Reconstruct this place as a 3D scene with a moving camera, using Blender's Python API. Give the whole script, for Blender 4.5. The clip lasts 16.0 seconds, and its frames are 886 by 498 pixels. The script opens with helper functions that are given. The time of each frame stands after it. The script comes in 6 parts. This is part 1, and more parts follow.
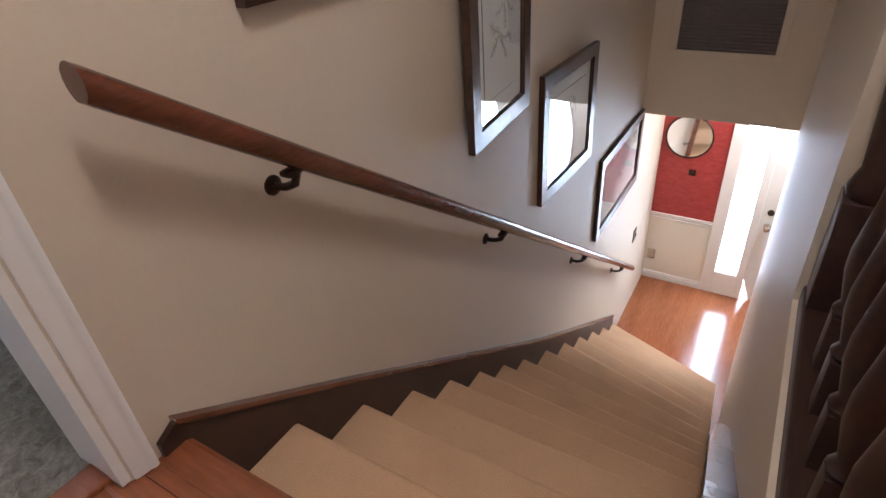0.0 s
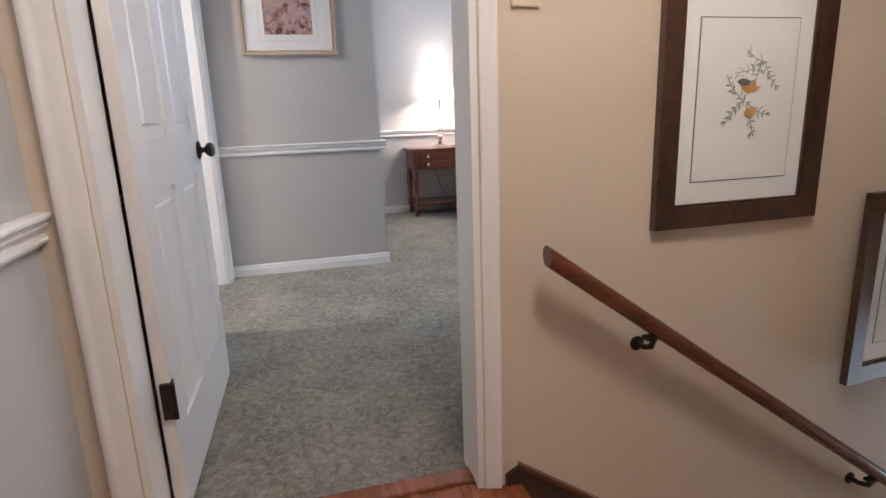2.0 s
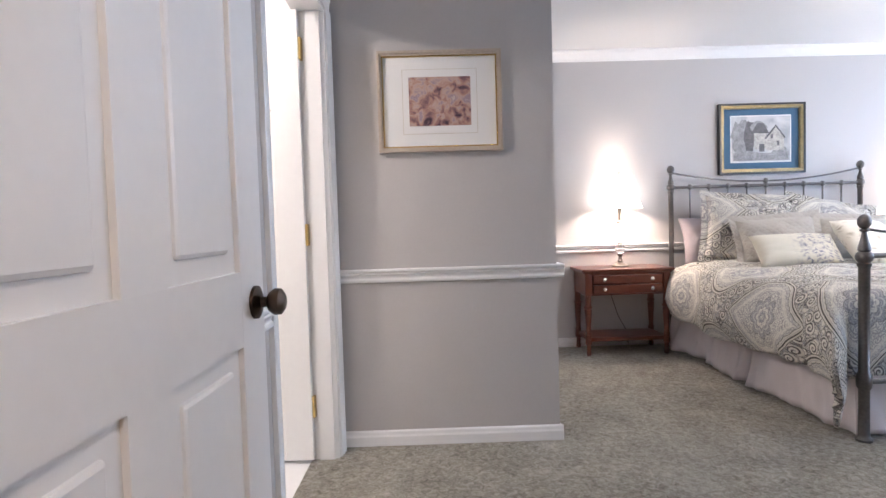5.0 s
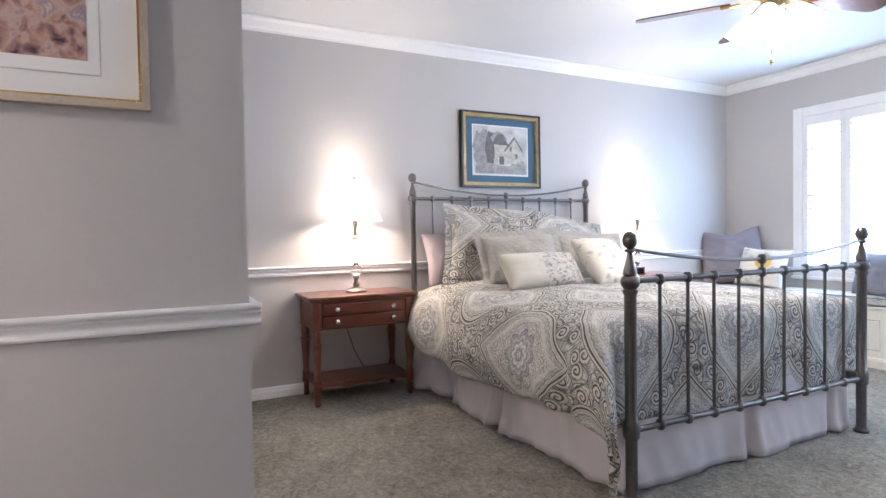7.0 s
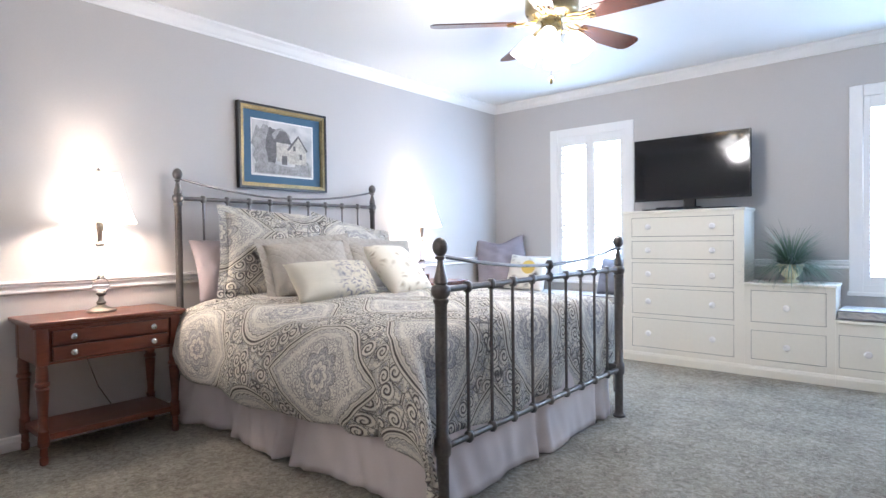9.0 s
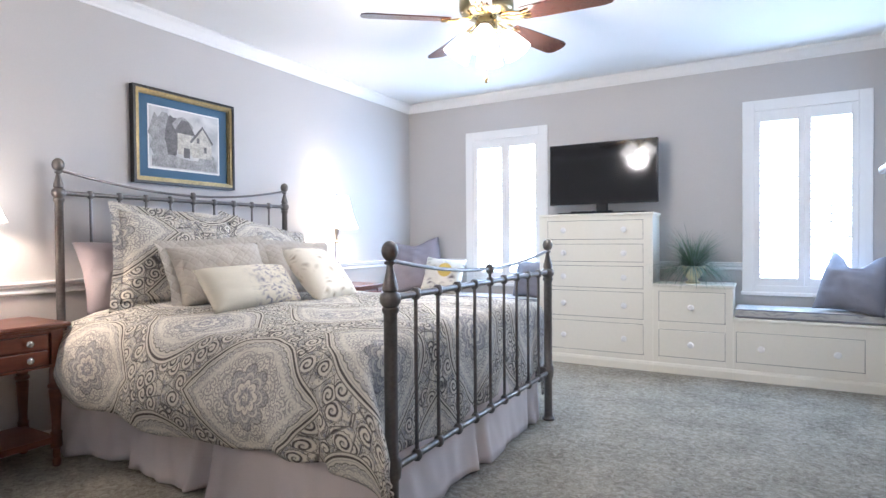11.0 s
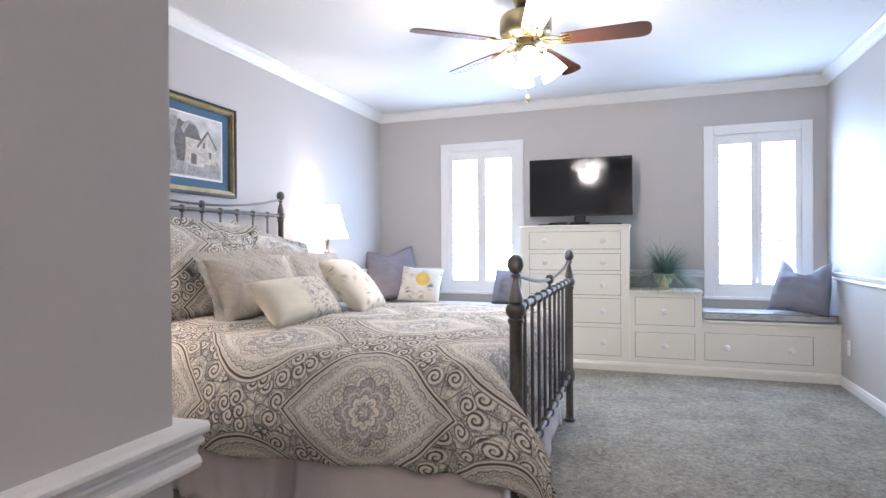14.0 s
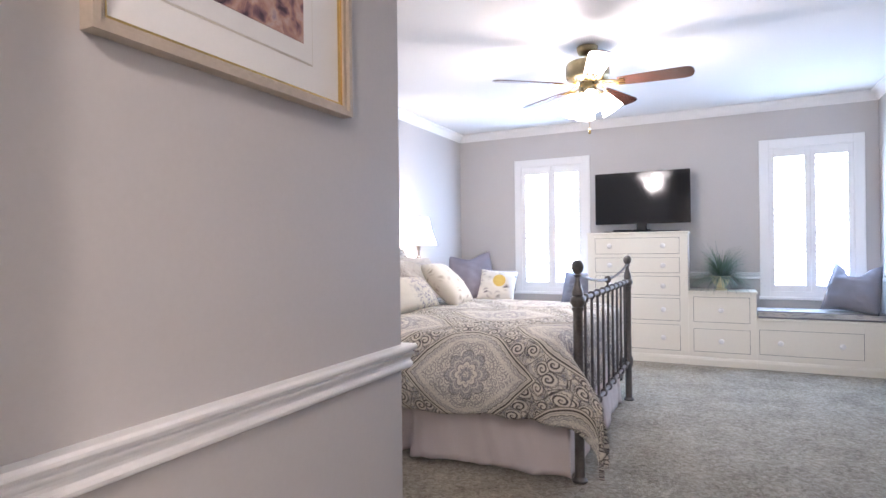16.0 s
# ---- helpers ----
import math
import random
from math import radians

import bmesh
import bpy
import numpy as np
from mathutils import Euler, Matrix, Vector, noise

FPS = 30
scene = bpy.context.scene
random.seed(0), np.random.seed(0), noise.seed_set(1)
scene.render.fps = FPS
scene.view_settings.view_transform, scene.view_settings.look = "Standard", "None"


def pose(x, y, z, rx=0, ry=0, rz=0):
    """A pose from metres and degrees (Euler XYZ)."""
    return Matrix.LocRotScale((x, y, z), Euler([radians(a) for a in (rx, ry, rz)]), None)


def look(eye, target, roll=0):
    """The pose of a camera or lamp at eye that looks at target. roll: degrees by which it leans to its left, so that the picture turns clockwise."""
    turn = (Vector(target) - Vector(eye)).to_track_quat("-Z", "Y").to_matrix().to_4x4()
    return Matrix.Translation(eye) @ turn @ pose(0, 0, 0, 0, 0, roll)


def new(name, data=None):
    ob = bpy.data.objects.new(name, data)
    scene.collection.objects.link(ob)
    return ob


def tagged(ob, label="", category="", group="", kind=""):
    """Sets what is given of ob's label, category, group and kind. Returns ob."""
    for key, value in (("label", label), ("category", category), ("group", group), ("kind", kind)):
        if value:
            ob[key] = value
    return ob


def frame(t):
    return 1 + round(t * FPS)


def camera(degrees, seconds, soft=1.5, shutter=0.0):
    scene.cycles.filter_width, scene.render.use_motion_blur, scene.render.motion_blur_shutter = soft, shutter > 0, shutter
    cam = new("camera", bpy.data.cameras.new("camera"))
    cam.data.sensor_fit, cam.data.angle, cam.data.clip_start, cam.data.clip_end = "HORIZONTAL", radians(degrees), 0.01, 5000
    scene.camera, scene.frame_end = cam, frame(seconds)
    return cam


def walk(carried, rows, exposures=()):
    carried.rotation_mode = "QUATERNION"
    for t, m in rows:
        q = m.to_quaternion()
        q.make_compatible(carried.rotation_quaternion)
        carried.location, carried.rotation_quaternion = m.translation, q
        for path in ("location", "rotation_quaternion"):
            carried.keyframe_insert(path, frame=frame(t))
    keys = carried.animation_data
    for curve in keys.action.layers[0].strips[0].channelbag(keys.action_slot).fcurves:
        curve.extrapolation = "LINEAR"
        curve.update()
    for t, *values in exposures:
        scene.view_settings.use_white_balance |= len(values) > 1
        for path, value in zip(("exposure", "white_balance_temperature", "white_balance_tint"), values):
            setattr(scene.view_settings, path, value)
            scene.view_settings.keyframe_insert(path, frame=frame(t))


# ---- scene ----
cam = camera(76.5, 16.0)
PATH = [
    (0, (-0.034, 0.289, 0.874), (-0.957, 1.689, -0.217), -4.8),
    (0.5, (0.096, 0.218, 0.954), (-1.136, 1.532, 0.085), -3.2),
    (1, (0.212, 0.129, 1.012), (-1.329, 1.2, 0.319), -2.6),
    (1.5, (0.337, 0.09, 1.026), (-1.415, 0.866, 0.454), -2.2),
    (2, (0.438, 0.049, 1.055), (-1.439, 0.552, 0.582), -2.0),
    (2.5, (0.485, -0.01, 1.085), (-1.469, 0.246, 0.741), -1.9),
    (3, (0.487, 0.009, 1.093), (-1.499, 0.066, 0.863), -1.8),
    (3.2, (0.476, -0.002, 1.08), (-1.516, 0.023, 0.908), -2.0),
    (5.3, (-0.993, 0.128, 1.094), (-2.991, 0.181, 1.031), -1.6),
    (5.5, (-1.124, 0.161, 1.1), (-3.119, 0.288, 1.044), -1.5),
    (6, (-1.367, 0.275, 1.074), (-3.327, 0.671, 1.025), -1.3),
    (6.5, (-1.589, 0.437, 1.094), (-3.488, 1.064, 1.039), -1.2),
    (7, (-1.707, 0.457, 1.084), (-3.497, 1.347, 1.031), -1.0),
    (7.5, (-1.799, 0.496, 1.112), (-3.457, 1.614, 1.052), -0.7),
    (8, (-1.831, 0.513, 1.110), (-3.366, 1.794, 1.055), -0.7),
    (8.5, (-1.903, 0.516, 1.106), (-3.311, 1.935, 1.058), -0.5),
    (9, (-1.992, 0.507, 1.077), (-3.288, 2.030, 1.041), -0.7),
    (9.5, (-2.035, 0.557, 1.060), (-3.238, 2.156, 1.034), -0.6),
    (9.7, (-2.065, 0.570, 1.059), (-3.233, 2.195, 1.033), -0.6),
    (11.8, (-2.290, 0.443, 1.098), (-3.247, 2.201, 1.061), -0.4),
    (12, (-2.272, 0.429, 1.090), (-3.264, 2.167, 1.058), -0.6),
    (12.5, (-2.534, 0.464, 1.073), (-3.553, 2.185, 1.045), -0.8),
    (13, (-2.784, 0.450, 1.097), (-3.793, 2.176, 1.068), -0.7),
    (13.5, (-2.946, 0.321, 1.094), (-3.823, 2.118, 1.074), -0.6),
    (14, (-2.949, 0.111, 1.116), (-3.608, 1.999, 1.104), -0.4),
    (14.5, (-2.918, -0.149, 1.125), (-3.422, 1.787, 1.124), -0.3),
    (15, (-2.874, -0.37, 1.146), (-3.339, 1.575, 1.15), -0.6),
    (15.5, (-2.846, -0.498, 1.136), (-3.421, 1.417, 1.143), -0.5),
    (16, (-2.742, -0.638, 1.139), (-3.628, 1.155, 1.142), -0.7),
]
walk(cam, [(t, look(eye, target, roll)) for t, eye, target, roll in PATH], exposures=[(0, 0.3, 5650, 14), (0.5, 0.3, 5650, 16), (1.5, 0.3, 5850, 14), (2.5, 0.25, 5920, 14), (3, 0.18, 5950, 14), (5.5, 0.33, 6200, 18), (7, 0.18, 6170, 16), (9, 0.19, 6150, 15), (12.5, 0.19, 6300, 17), (14, 0.08, 6370, 18), (15, 0.02, 6390, 19), (16, 0.24, 6400, 22)])

# ---- world and large lights ----
W = bpy.data.worlds.new("sky")
W.use_nodes = True
scene.world = W
_n = W.node_tree.nodes
_sky = _n.new("ShaderNodeTexSky")
_sky.sky_type, _sky.sun_disc = "NISHITA", False
_sky.sun_elevation, _sky.sun_rotation = radians(40), radians(200)
W.node_tree.links.new(_sky.outputs[0], _n["Background"].inputs[0])
_n["Background"].inputs[1].default_value = 0.12


def lamp(name, kind, energy, color, at, size=0.1, target=None, size_y=None):
    d = bpy.data.lights.new(name, kind)
    d.energy, d.color = energy, color
    if kind == "AREA":
        d.size = size
        if size_y:
            d.shape, d.size_y = "RECTANGLE", size_y
    elif kind == "SUN":
        d.angle = size
    else:
        d.shadow_soft_size = size
    ob = new(name, d)
    ob.matrix_world = look(at, target) if target else pose(*at)
    return ob


lamp("sun", "SUN", 2.0, (1, 0.95, 0.88), (0, 0, 20), radians(0.5), (4, 14, 0))
# unseen fill lamp, added to brighten the foyer and lower steps; no fixture
lamp("foyer_fill", "POINT", 60, (1.0, 0.93, 0.84), (0.35, 4.85, -0.40), 0.12)
lamp("daylight_window_a", "AREA", 44, (0.43, 0.67, 1.0), (-4.47, 5.63, 1.38), 0.6, (-4.47, 0, 1.1), 1.25)
lamp("daylight_window_b", "AREA", 44, (0.43, 0.67, 1.0), (-1.97, 5.63, 1.38), 0.6, (-2.6, 0, 1.1), 1.25)
lamp("fan_bulbs", "POINT", 38, (1.0, 0.95, 0.90), (-3.555, 3.3, 2.02), 0.11)
lamp("bedside_bulb", "POINT", 21, (1.0, 0.85, 0.70), (-5.42, 1.635, 1.27), 0.04)
lamp("bedside_bulb", "POINT", 21, (1.0, 0.85, 0.70), (-5.42, 4.24, 1.27), 0.04)
lamp("hall_bulb", "POINT", 42, (1.0, 0.87, 0.74), (0.05, 0.62, 2.32), 0.16)
lamp("bath_bulb", "POINT", 62, (1.0, 0.91, 0.82), (-2.6, -1.5, 2.30), 0.10)
lamp("daylight_sidelight", "AREA", 14, (0.8, 0.9, 1.0), (-0.14, 5.27, -1.7), 0.16, (-0.3, 0, -1.9), 1.4)

# ---- materials ----


def rgb(c):
    return (*c, 1.0)


def mat(name, col, rough=0.5, metal=0.0, var=0.10, scale=3.0, grain=60.0, bump=0.05, col2=None, spec=0.5, coat=0.0, stretch=None, dist=0.002, rvar=0.07):
    m = bpy.data.materials.new(name)
    m.use_nodes = True
    nt = m.node_tree
    b = nt.nodes["Principled BSDF"]
    L = nt.links.new
    tc = nt.nodes.new("ShaderNodeTexCoord")
    src = tc.outputs["Object"]
    if stretch:
        mp = nt.nodes.new("ShaderNodeMapping")
        mp.inputs["Scale"].default_value = stretch
        L(src, mp.inputs[0])
        src = mp.outputs[0]
    n1 = nt.nodes.new("ShaderNodeTexNoise")
    n1.inputs["Scale"].default_value, n1.inputs["Detail"].default_value = scale, 4
    n2 = nt.nodes.new("ShaderNodeTexNoise")
    n2.inputs["Scale"].default_value, n2.inputs["Detail"].default_value = grain, 3
    L(src, n1.inputs[0])
    L(src, n2.inputs[0])
    ad = nt.nodes.new("ShaderNodeMath")
    ad.operation = "ADD"
    L(n1.outputs[0], ad.inputs[0])
    L(n2.outputs[0], ad.inputs[1])
    hf = nt.nodes.new("ShaderNodeMapRange")
    hf.inputs[1].default_value, hf.inputs[2].default_value = 0.6, 1.4
    L(ad.outputs[0], hf.inputs[0])
    mx = nt.nodes.new("ShaderNodeMix")
    mx.data_type = "RGBA"
    c2 = col2 or tuple(max(0, c * (1 + var)) for c in col)
    c1 = col if col2 else tuple(c * (1 - var) for c in col)
    mx.inputs[6].default_value, mx.inputs[7].default_value = rgb(c1), rgb(c2)
    L(hf.outputs[0], mx.inputs[0])
    L(mx.outputs[2], b.inputs["Base Color"])
    b.inputs["Metallic"].default_value = metal
    b.inputs["Specular IOR Level"].default_value = spec
    b.inputs["Coat Weight"].default_value = coat
    b.inputs["Coat Roughness"].default_value = 0.12
    rr = nt.nodes.new("ShaderNodeMapRange")
    rr.inputs[3].default_value, rr.inputs[4].default_value = max(0.02, rough - rvar), min(1, rough + rvar)
    L(n1.outputs[0], rr.inputs[0])
    L(rr.outputs[0], b.inputs["Roughness"])
    if bump:
        bp = nt.nodes.new("ShaderNodeBump")
        bp.inputs["Strength"].default_value, bp.inputs["Distance"].default_value = bump, dist
        L(n2.outputs[0], bp.inputs["Height"])
        L(bp.outputs[0], b.inputs["Normal"])
    return m


def glow(name, col, strength):
    m = bpy.data.materials.new(name)
    m.use_nodes = True
    b = m.node_tree.nodes["Principled BSDF"]
    b.inputs["Base Color"].default_value = rgb(col)
    b.inputs["Emission Color"].default_value = rgb(col)
    b.inputs["Emission Strength"].default_value = strength
    return m


def glassy(name, col=(1, 1, 1), rough=0.02):
    m = bpy.data.materials.new(name)
    m.use_nodes = True
    b = m.node_tree.nodes["Principled BSDF"]
    b.inputs["Base Color"].default_value = rgb(col)
    b.inputs["Roughness"].default_value = rough
    b.inputs["Transmission Weight"].default_value = 1.0
    b.inputs["IOR"].default_value = 1.45
    return m


GREY = mat("grey_wall_paint", (0.50, 0.475, 0.455), 0.55, var=0.025, scale=1.2, grain=90, bump=0.10, dist=0.001)
TAN = mat("cream_wall_paint", (0.62, 0.53, 0.42), 0.55, var=0.03, scale=1.2, grain=90, bump=0.10, dist=0.001)
BLUEGREY = mat("pale_blue_grey_paint", (0.52, 0.53, 0.54), 0.5, var=0.025, scale=1.2, grain=90, bump=0.08, dist=0.001)
WHITE = mat("white_gloss_trim", (0.80, 0.79, 0.77), 0.30, rvar=0.015, var=0.02, scale=3, grain=40, bump=0.03)
CEIL = mat("ceiling_white", (0.74, 0.735, 0.72), 0.8, var=0.02, scale=2, grain=120, bump=0.15)
CREAM = mat("cream_cabinet_paint", (0.80, 0.77, 0.68), 0.35, var=0.025, scale=2, grain=40, bump=0.03)
CHERRY = mat("cherry_wood", (0.085, 0.019, 0.009), 0.32, var=0.3, scale=5, grain=30, bump=0.05, col2=(0.17, 0.042, 0.019), coat=0.3, stretch=(3, 0.6, 3))
MAHOG = mat("mahogany_wood", (0.080, 0.018, 0.006), 0.36, scale=4, grain=25, bump=0.05, col2=(0.165, 0.046, 0.016), coat=0.15, stretch=(3, 0.5, 3))
DARKWOOD = mat("dark_stained_wood", (0.018, 0.008, 0.006), 0.42, scale=4, grain=30, bump=0.06, col2=(0.045, 0.018, 0.011), coat=0.06, stretch=(3, 0.5, 3))
RAILWOOD = mat("oiled_rail_wood", (0.075, 0.022, 0.012), 0.25, scale=5, grain=45, bump=0.05, col2=(0.16, 0.050, 0.024), coat=0.5, stretch=(3, 0.4, 3))
FRAMEWOOD = mat("rustic_dark_frame", (0.016, 0.009, 0.006), 0.33, scale=10, grain=50, bump=0.25, col2=(0.085, 0.034, 0.018), coat=0.4)
GOLD = mat("champagne_gold_frame", (0.50, 0.42, 0.33), 0.5, 0.25, scale=8, grain=70, bump=0.08, var=0.12)
DKGOLD = mat("antique_gold_frame", (0.30, 0.22, 0.10), 0.38, 0.6, scale=14, grain=90, bump=0.15, var=0.35)
# black of a picture frame's rim, and the shade put into drawer gaps
BLACKEDGE_SHADE = mat("black_frame_edge_and_gap_shade", (0.015, 0.014, 0.013), 0.3, scale=6, grain=40)
IRON = mat("gunmetal_iron", (0.155, 0.142, 0.132), 0.34, 0.75, scale=9, grain=80, bump=0.04, var=0.25)
BRONZE = mat("oil_rubbed_bronze", (0.055, 0.038, 0.028), 0.33, 0.8, scale=12, grain=70, bump=0.05, var=0.3)
BRASS = mat("polished_brass", (0.70, 0.50, 0.20), 0.22, 1.0, scale=8, grain=50, bump=0.02, var=0.1)
ABRASS = mat("antique_brass_fan", (0.30, 0.25, 0.15), 0.28, 0.95, scale=8, grain=50, bump=0.02, var=0.15)
NICKEL = mat("satin_nickel", (0.62, 0.60, 0.56), 0.25, 1.0, scale=8, grain=50, bump=0.02, var=0.06)
BLADE = mat("dark_walnut_blade", (0.050, 0.018, 0.012), 0.22, scale=4, grain=40, bump=0.02, col2=(0.10, 0.036, 0.022), coat=0.6, stretch=(0.6, 4, 4))
SCREEN = mat("black_tv_screen", (0.006, 0.006, 0.007), 0.08, scale=3, grain=10, bump=0.0, var=0.05)
TVCASE = mat("black_tv_plastic", (0.012, 0.012, 0.013), 0.22, scale=6, grain=60, bump=0.02, var=0.1)
LINEN = mat("taupe_bed_skirt", (0.68, 0.61, 0.59), 0.85, scale=3, grain=220, bump=0.25, var=0.06)
MATTRESS = mat("mattress_white", (0.72, 0.70, 0.68), 0.9, scale=3, grain=200, bump=0.2, var=0.04)
MAUVE = mat("mauve_pillow", (0.31, 0.262, 0.272), 0.85, scale=5, grain=180, bump=0.25, var=0.08)
VIOLET = mat("violet_grey_pillow", (0.225, 0.20, 0.225), 0.85, scale=5, grain=190, bump=0.28, var=0.10)
GREYPIL = mat("grey_linen_pillow", (0.20, 0.20, 0.235), 0.85, scale=5, grain=200, bump=0.3, var=0.12)
IVORY = mat("ivory_cotton", (0.78, 0.72, 0.58), 0.85, scale=4, grain=200, bump=0.2, var=0.04)
SHADE = glow("lit_lamp_shade", (1.0, 0.92, 0.82), 5.5)
BULBGLASS = glow("lit_frosted_glass", (1.0, 0.97, 0.90), 14.0)
DAY = glow("bright_daylight", (0.80, 0.91, 1.0), 7.0)
PEWTER = mat("aged_pewter", (0.22, 0.195, 0.165), 0.35, 0.85, scale=8, grain=60, bump=0.05, var=0.15)
CRYSTAL = glassy("clear_crystal")
SWITCHP = mat("ivory_switch_plastic", (0.70, 0.62, 0.44), 0.35, scale=5, grain=40, bump=0.0, var=0.03)
SOIL = mat("cream_pot_glaze", (0.72, 0.66, 0.42), 0.3, scale=6, grain=40, bump=0.05, var=0.08)
LEAF = mat("fern_green", (0.07, 0.14, 0.085), 0.55, scale=30, grain=60, bump=0.0, col2=(0.17, 0.26, 0.18))
LEAFB = mat("silvery_fern", (0.20, 0.27, 0.24), 0.6, scale=30, grain=60, bump=0.0, var=0.2)
STAIRCARPET = mat("tan_stair_carpet", (0.58, 0.375, 0.225), 0.95, scale=4, grain=260, bump=0.7, var=0.14, spec=0.1, dist=0.004)
WALLPAPER = mat("red_wallpaper", (0.26, 0.018, 0.022), 0.5, scale=14, grain=40, bump=0.25, col2=(0.46, 0.07, 0.06), stretch=(1, 1, 3))
MIRROR = mat("mirror_silver", (0.9, 0.9, 0.9), 0.02, 1.0, var=0.0, bump=0)
VENTDARK = mat("dark_vent_metal", (0.15, 0.125, 0.12), 0.5, 0.1, scale=5, grain=50, bump=0.02)
MATBOARD = mat("white_mat_board", (0.78, 0.77, 0.74), 0.9, scale=4, grain=150, bump=0.05, var=0.015)
BLUEMAT = mat("blue_mat_board", (0.065, 0.135, 0.21), 0.9, scale=4, grain=150, bump=0.05, var=0.05)
PAPER = mat("art_paper", (0.76, 0.74, 0.69), 0.9, scale=4, grain=150, bump=0.03, var=0.02)


def carpet_mat():
    m = mat("grey_green_plush_carpet", (0.25, 0.24, 0.205), 0.97, scale=1.6, grain=38, bump=0.0, spec=0.05)
    nt = m.node_tree
    L = nt.links.new
    tc = nt.nodes.new("ShaderNodeTexCoord")
    n = nt.nodes.new("ShaderNodeTexNoise")
    n.inputs["Scale"].default_value, n.inputs["Detail"].default_value, n.inputs["Roughness"].default_value, n.inputs["Distortion"].default_value = 34, 7, 0.80, 0.9
    big = nt.nodes.new("ShaderNodeTexNoise")
    big.inputs["Scale"].default_value, big.inputs["Detail"].default_value = 4.0, 5
    for q in (n, big):
        L(tc.outputs["Object"], q.inputs[0])
    ad = nt.nodes.new("ShaderNodeMath")
    ad.operation = "MULTIPLY_ADD"
    ad.inputs[1].default_value = 0.26
    L(big.outputs[0], ad.inputs[0])
    L(n.outputs[0], ad.inputs[2])
    r = nt.nodes.new("ShaderNodeValToRGB")
    el = r.color_ramp.elements
    el[0].position, el[0].color = 0.43, rgb((0.165, 0.150, 0.122))
    el[1].position, el[1].color = 0.82, rgb((0.62, 0.585, 0.51))
    mid = el.new(0.63)
    mid.color = rgb((0.39, 0.365, 0.305))
    L(ad.outputs[0], r.inputs[0])
    b = nt.nodes["Principled BSDF"]
    L(r.outputs[0], b.inputs["Base Color"])
    bp = nt.nodes.new("ShaderNodeBump")
    bp.inputs["Strength"].default_value, bp.inputs["Distance"].default_value = 1.0, 0.02
    L(n.outputs[0], bp.inputs["Height"])
    L(bp.outputs[0], b.inputs["Normal"])
    return m


CARPET = carpet_mat()


def plank_mat():
    m = mat("red_oak_floor", (0.17, 0.048, 0.018), 0.26, scale=3, grain=22, bump=0.05, col2=(0.29, 0.095, 0.036), coat=0.4, stretch=(0.5, 4, 4))
    return m


OAK = plank_mat()
FOYERW = mat("red_foyer_wood", (0.24, 0.07, 0.026), 0.2, scale=3, grain=22, bump=0.05, col2=(0.37, 0.13, 0.05), coat=0.5, stretch=(4, 0.5, 4))
OAKP = plank_mat()
_nt = OAKP.node_tree
_o = _nt.nodes.new("ShaderNodeObjectInfo")
_h = _nt.nodes.new("ShaderNodeHueSaturation")
_r = _nt.nodes.new("ShaderNodeMapRange")
_r.inputs[3].default_value, _r.inputs[4].default_value = 0.75, 1.25
_src = _nt.nodes["Principled BSDF"].inputs["Base Color"].links[0].from_socket
_nt.links.new(_o.outputs["Random"], _r.inputs[0])
_nt.links.new(_r.outputs[0], _h.inputs["Value"])
_nt.links.new(_src, _h.inputs["Color"])
_nt.links.new(_h.outputs[0], _nt.nodes["Principled BSDF"].inputs["Base Color"])

# ---- mesh helpers ----


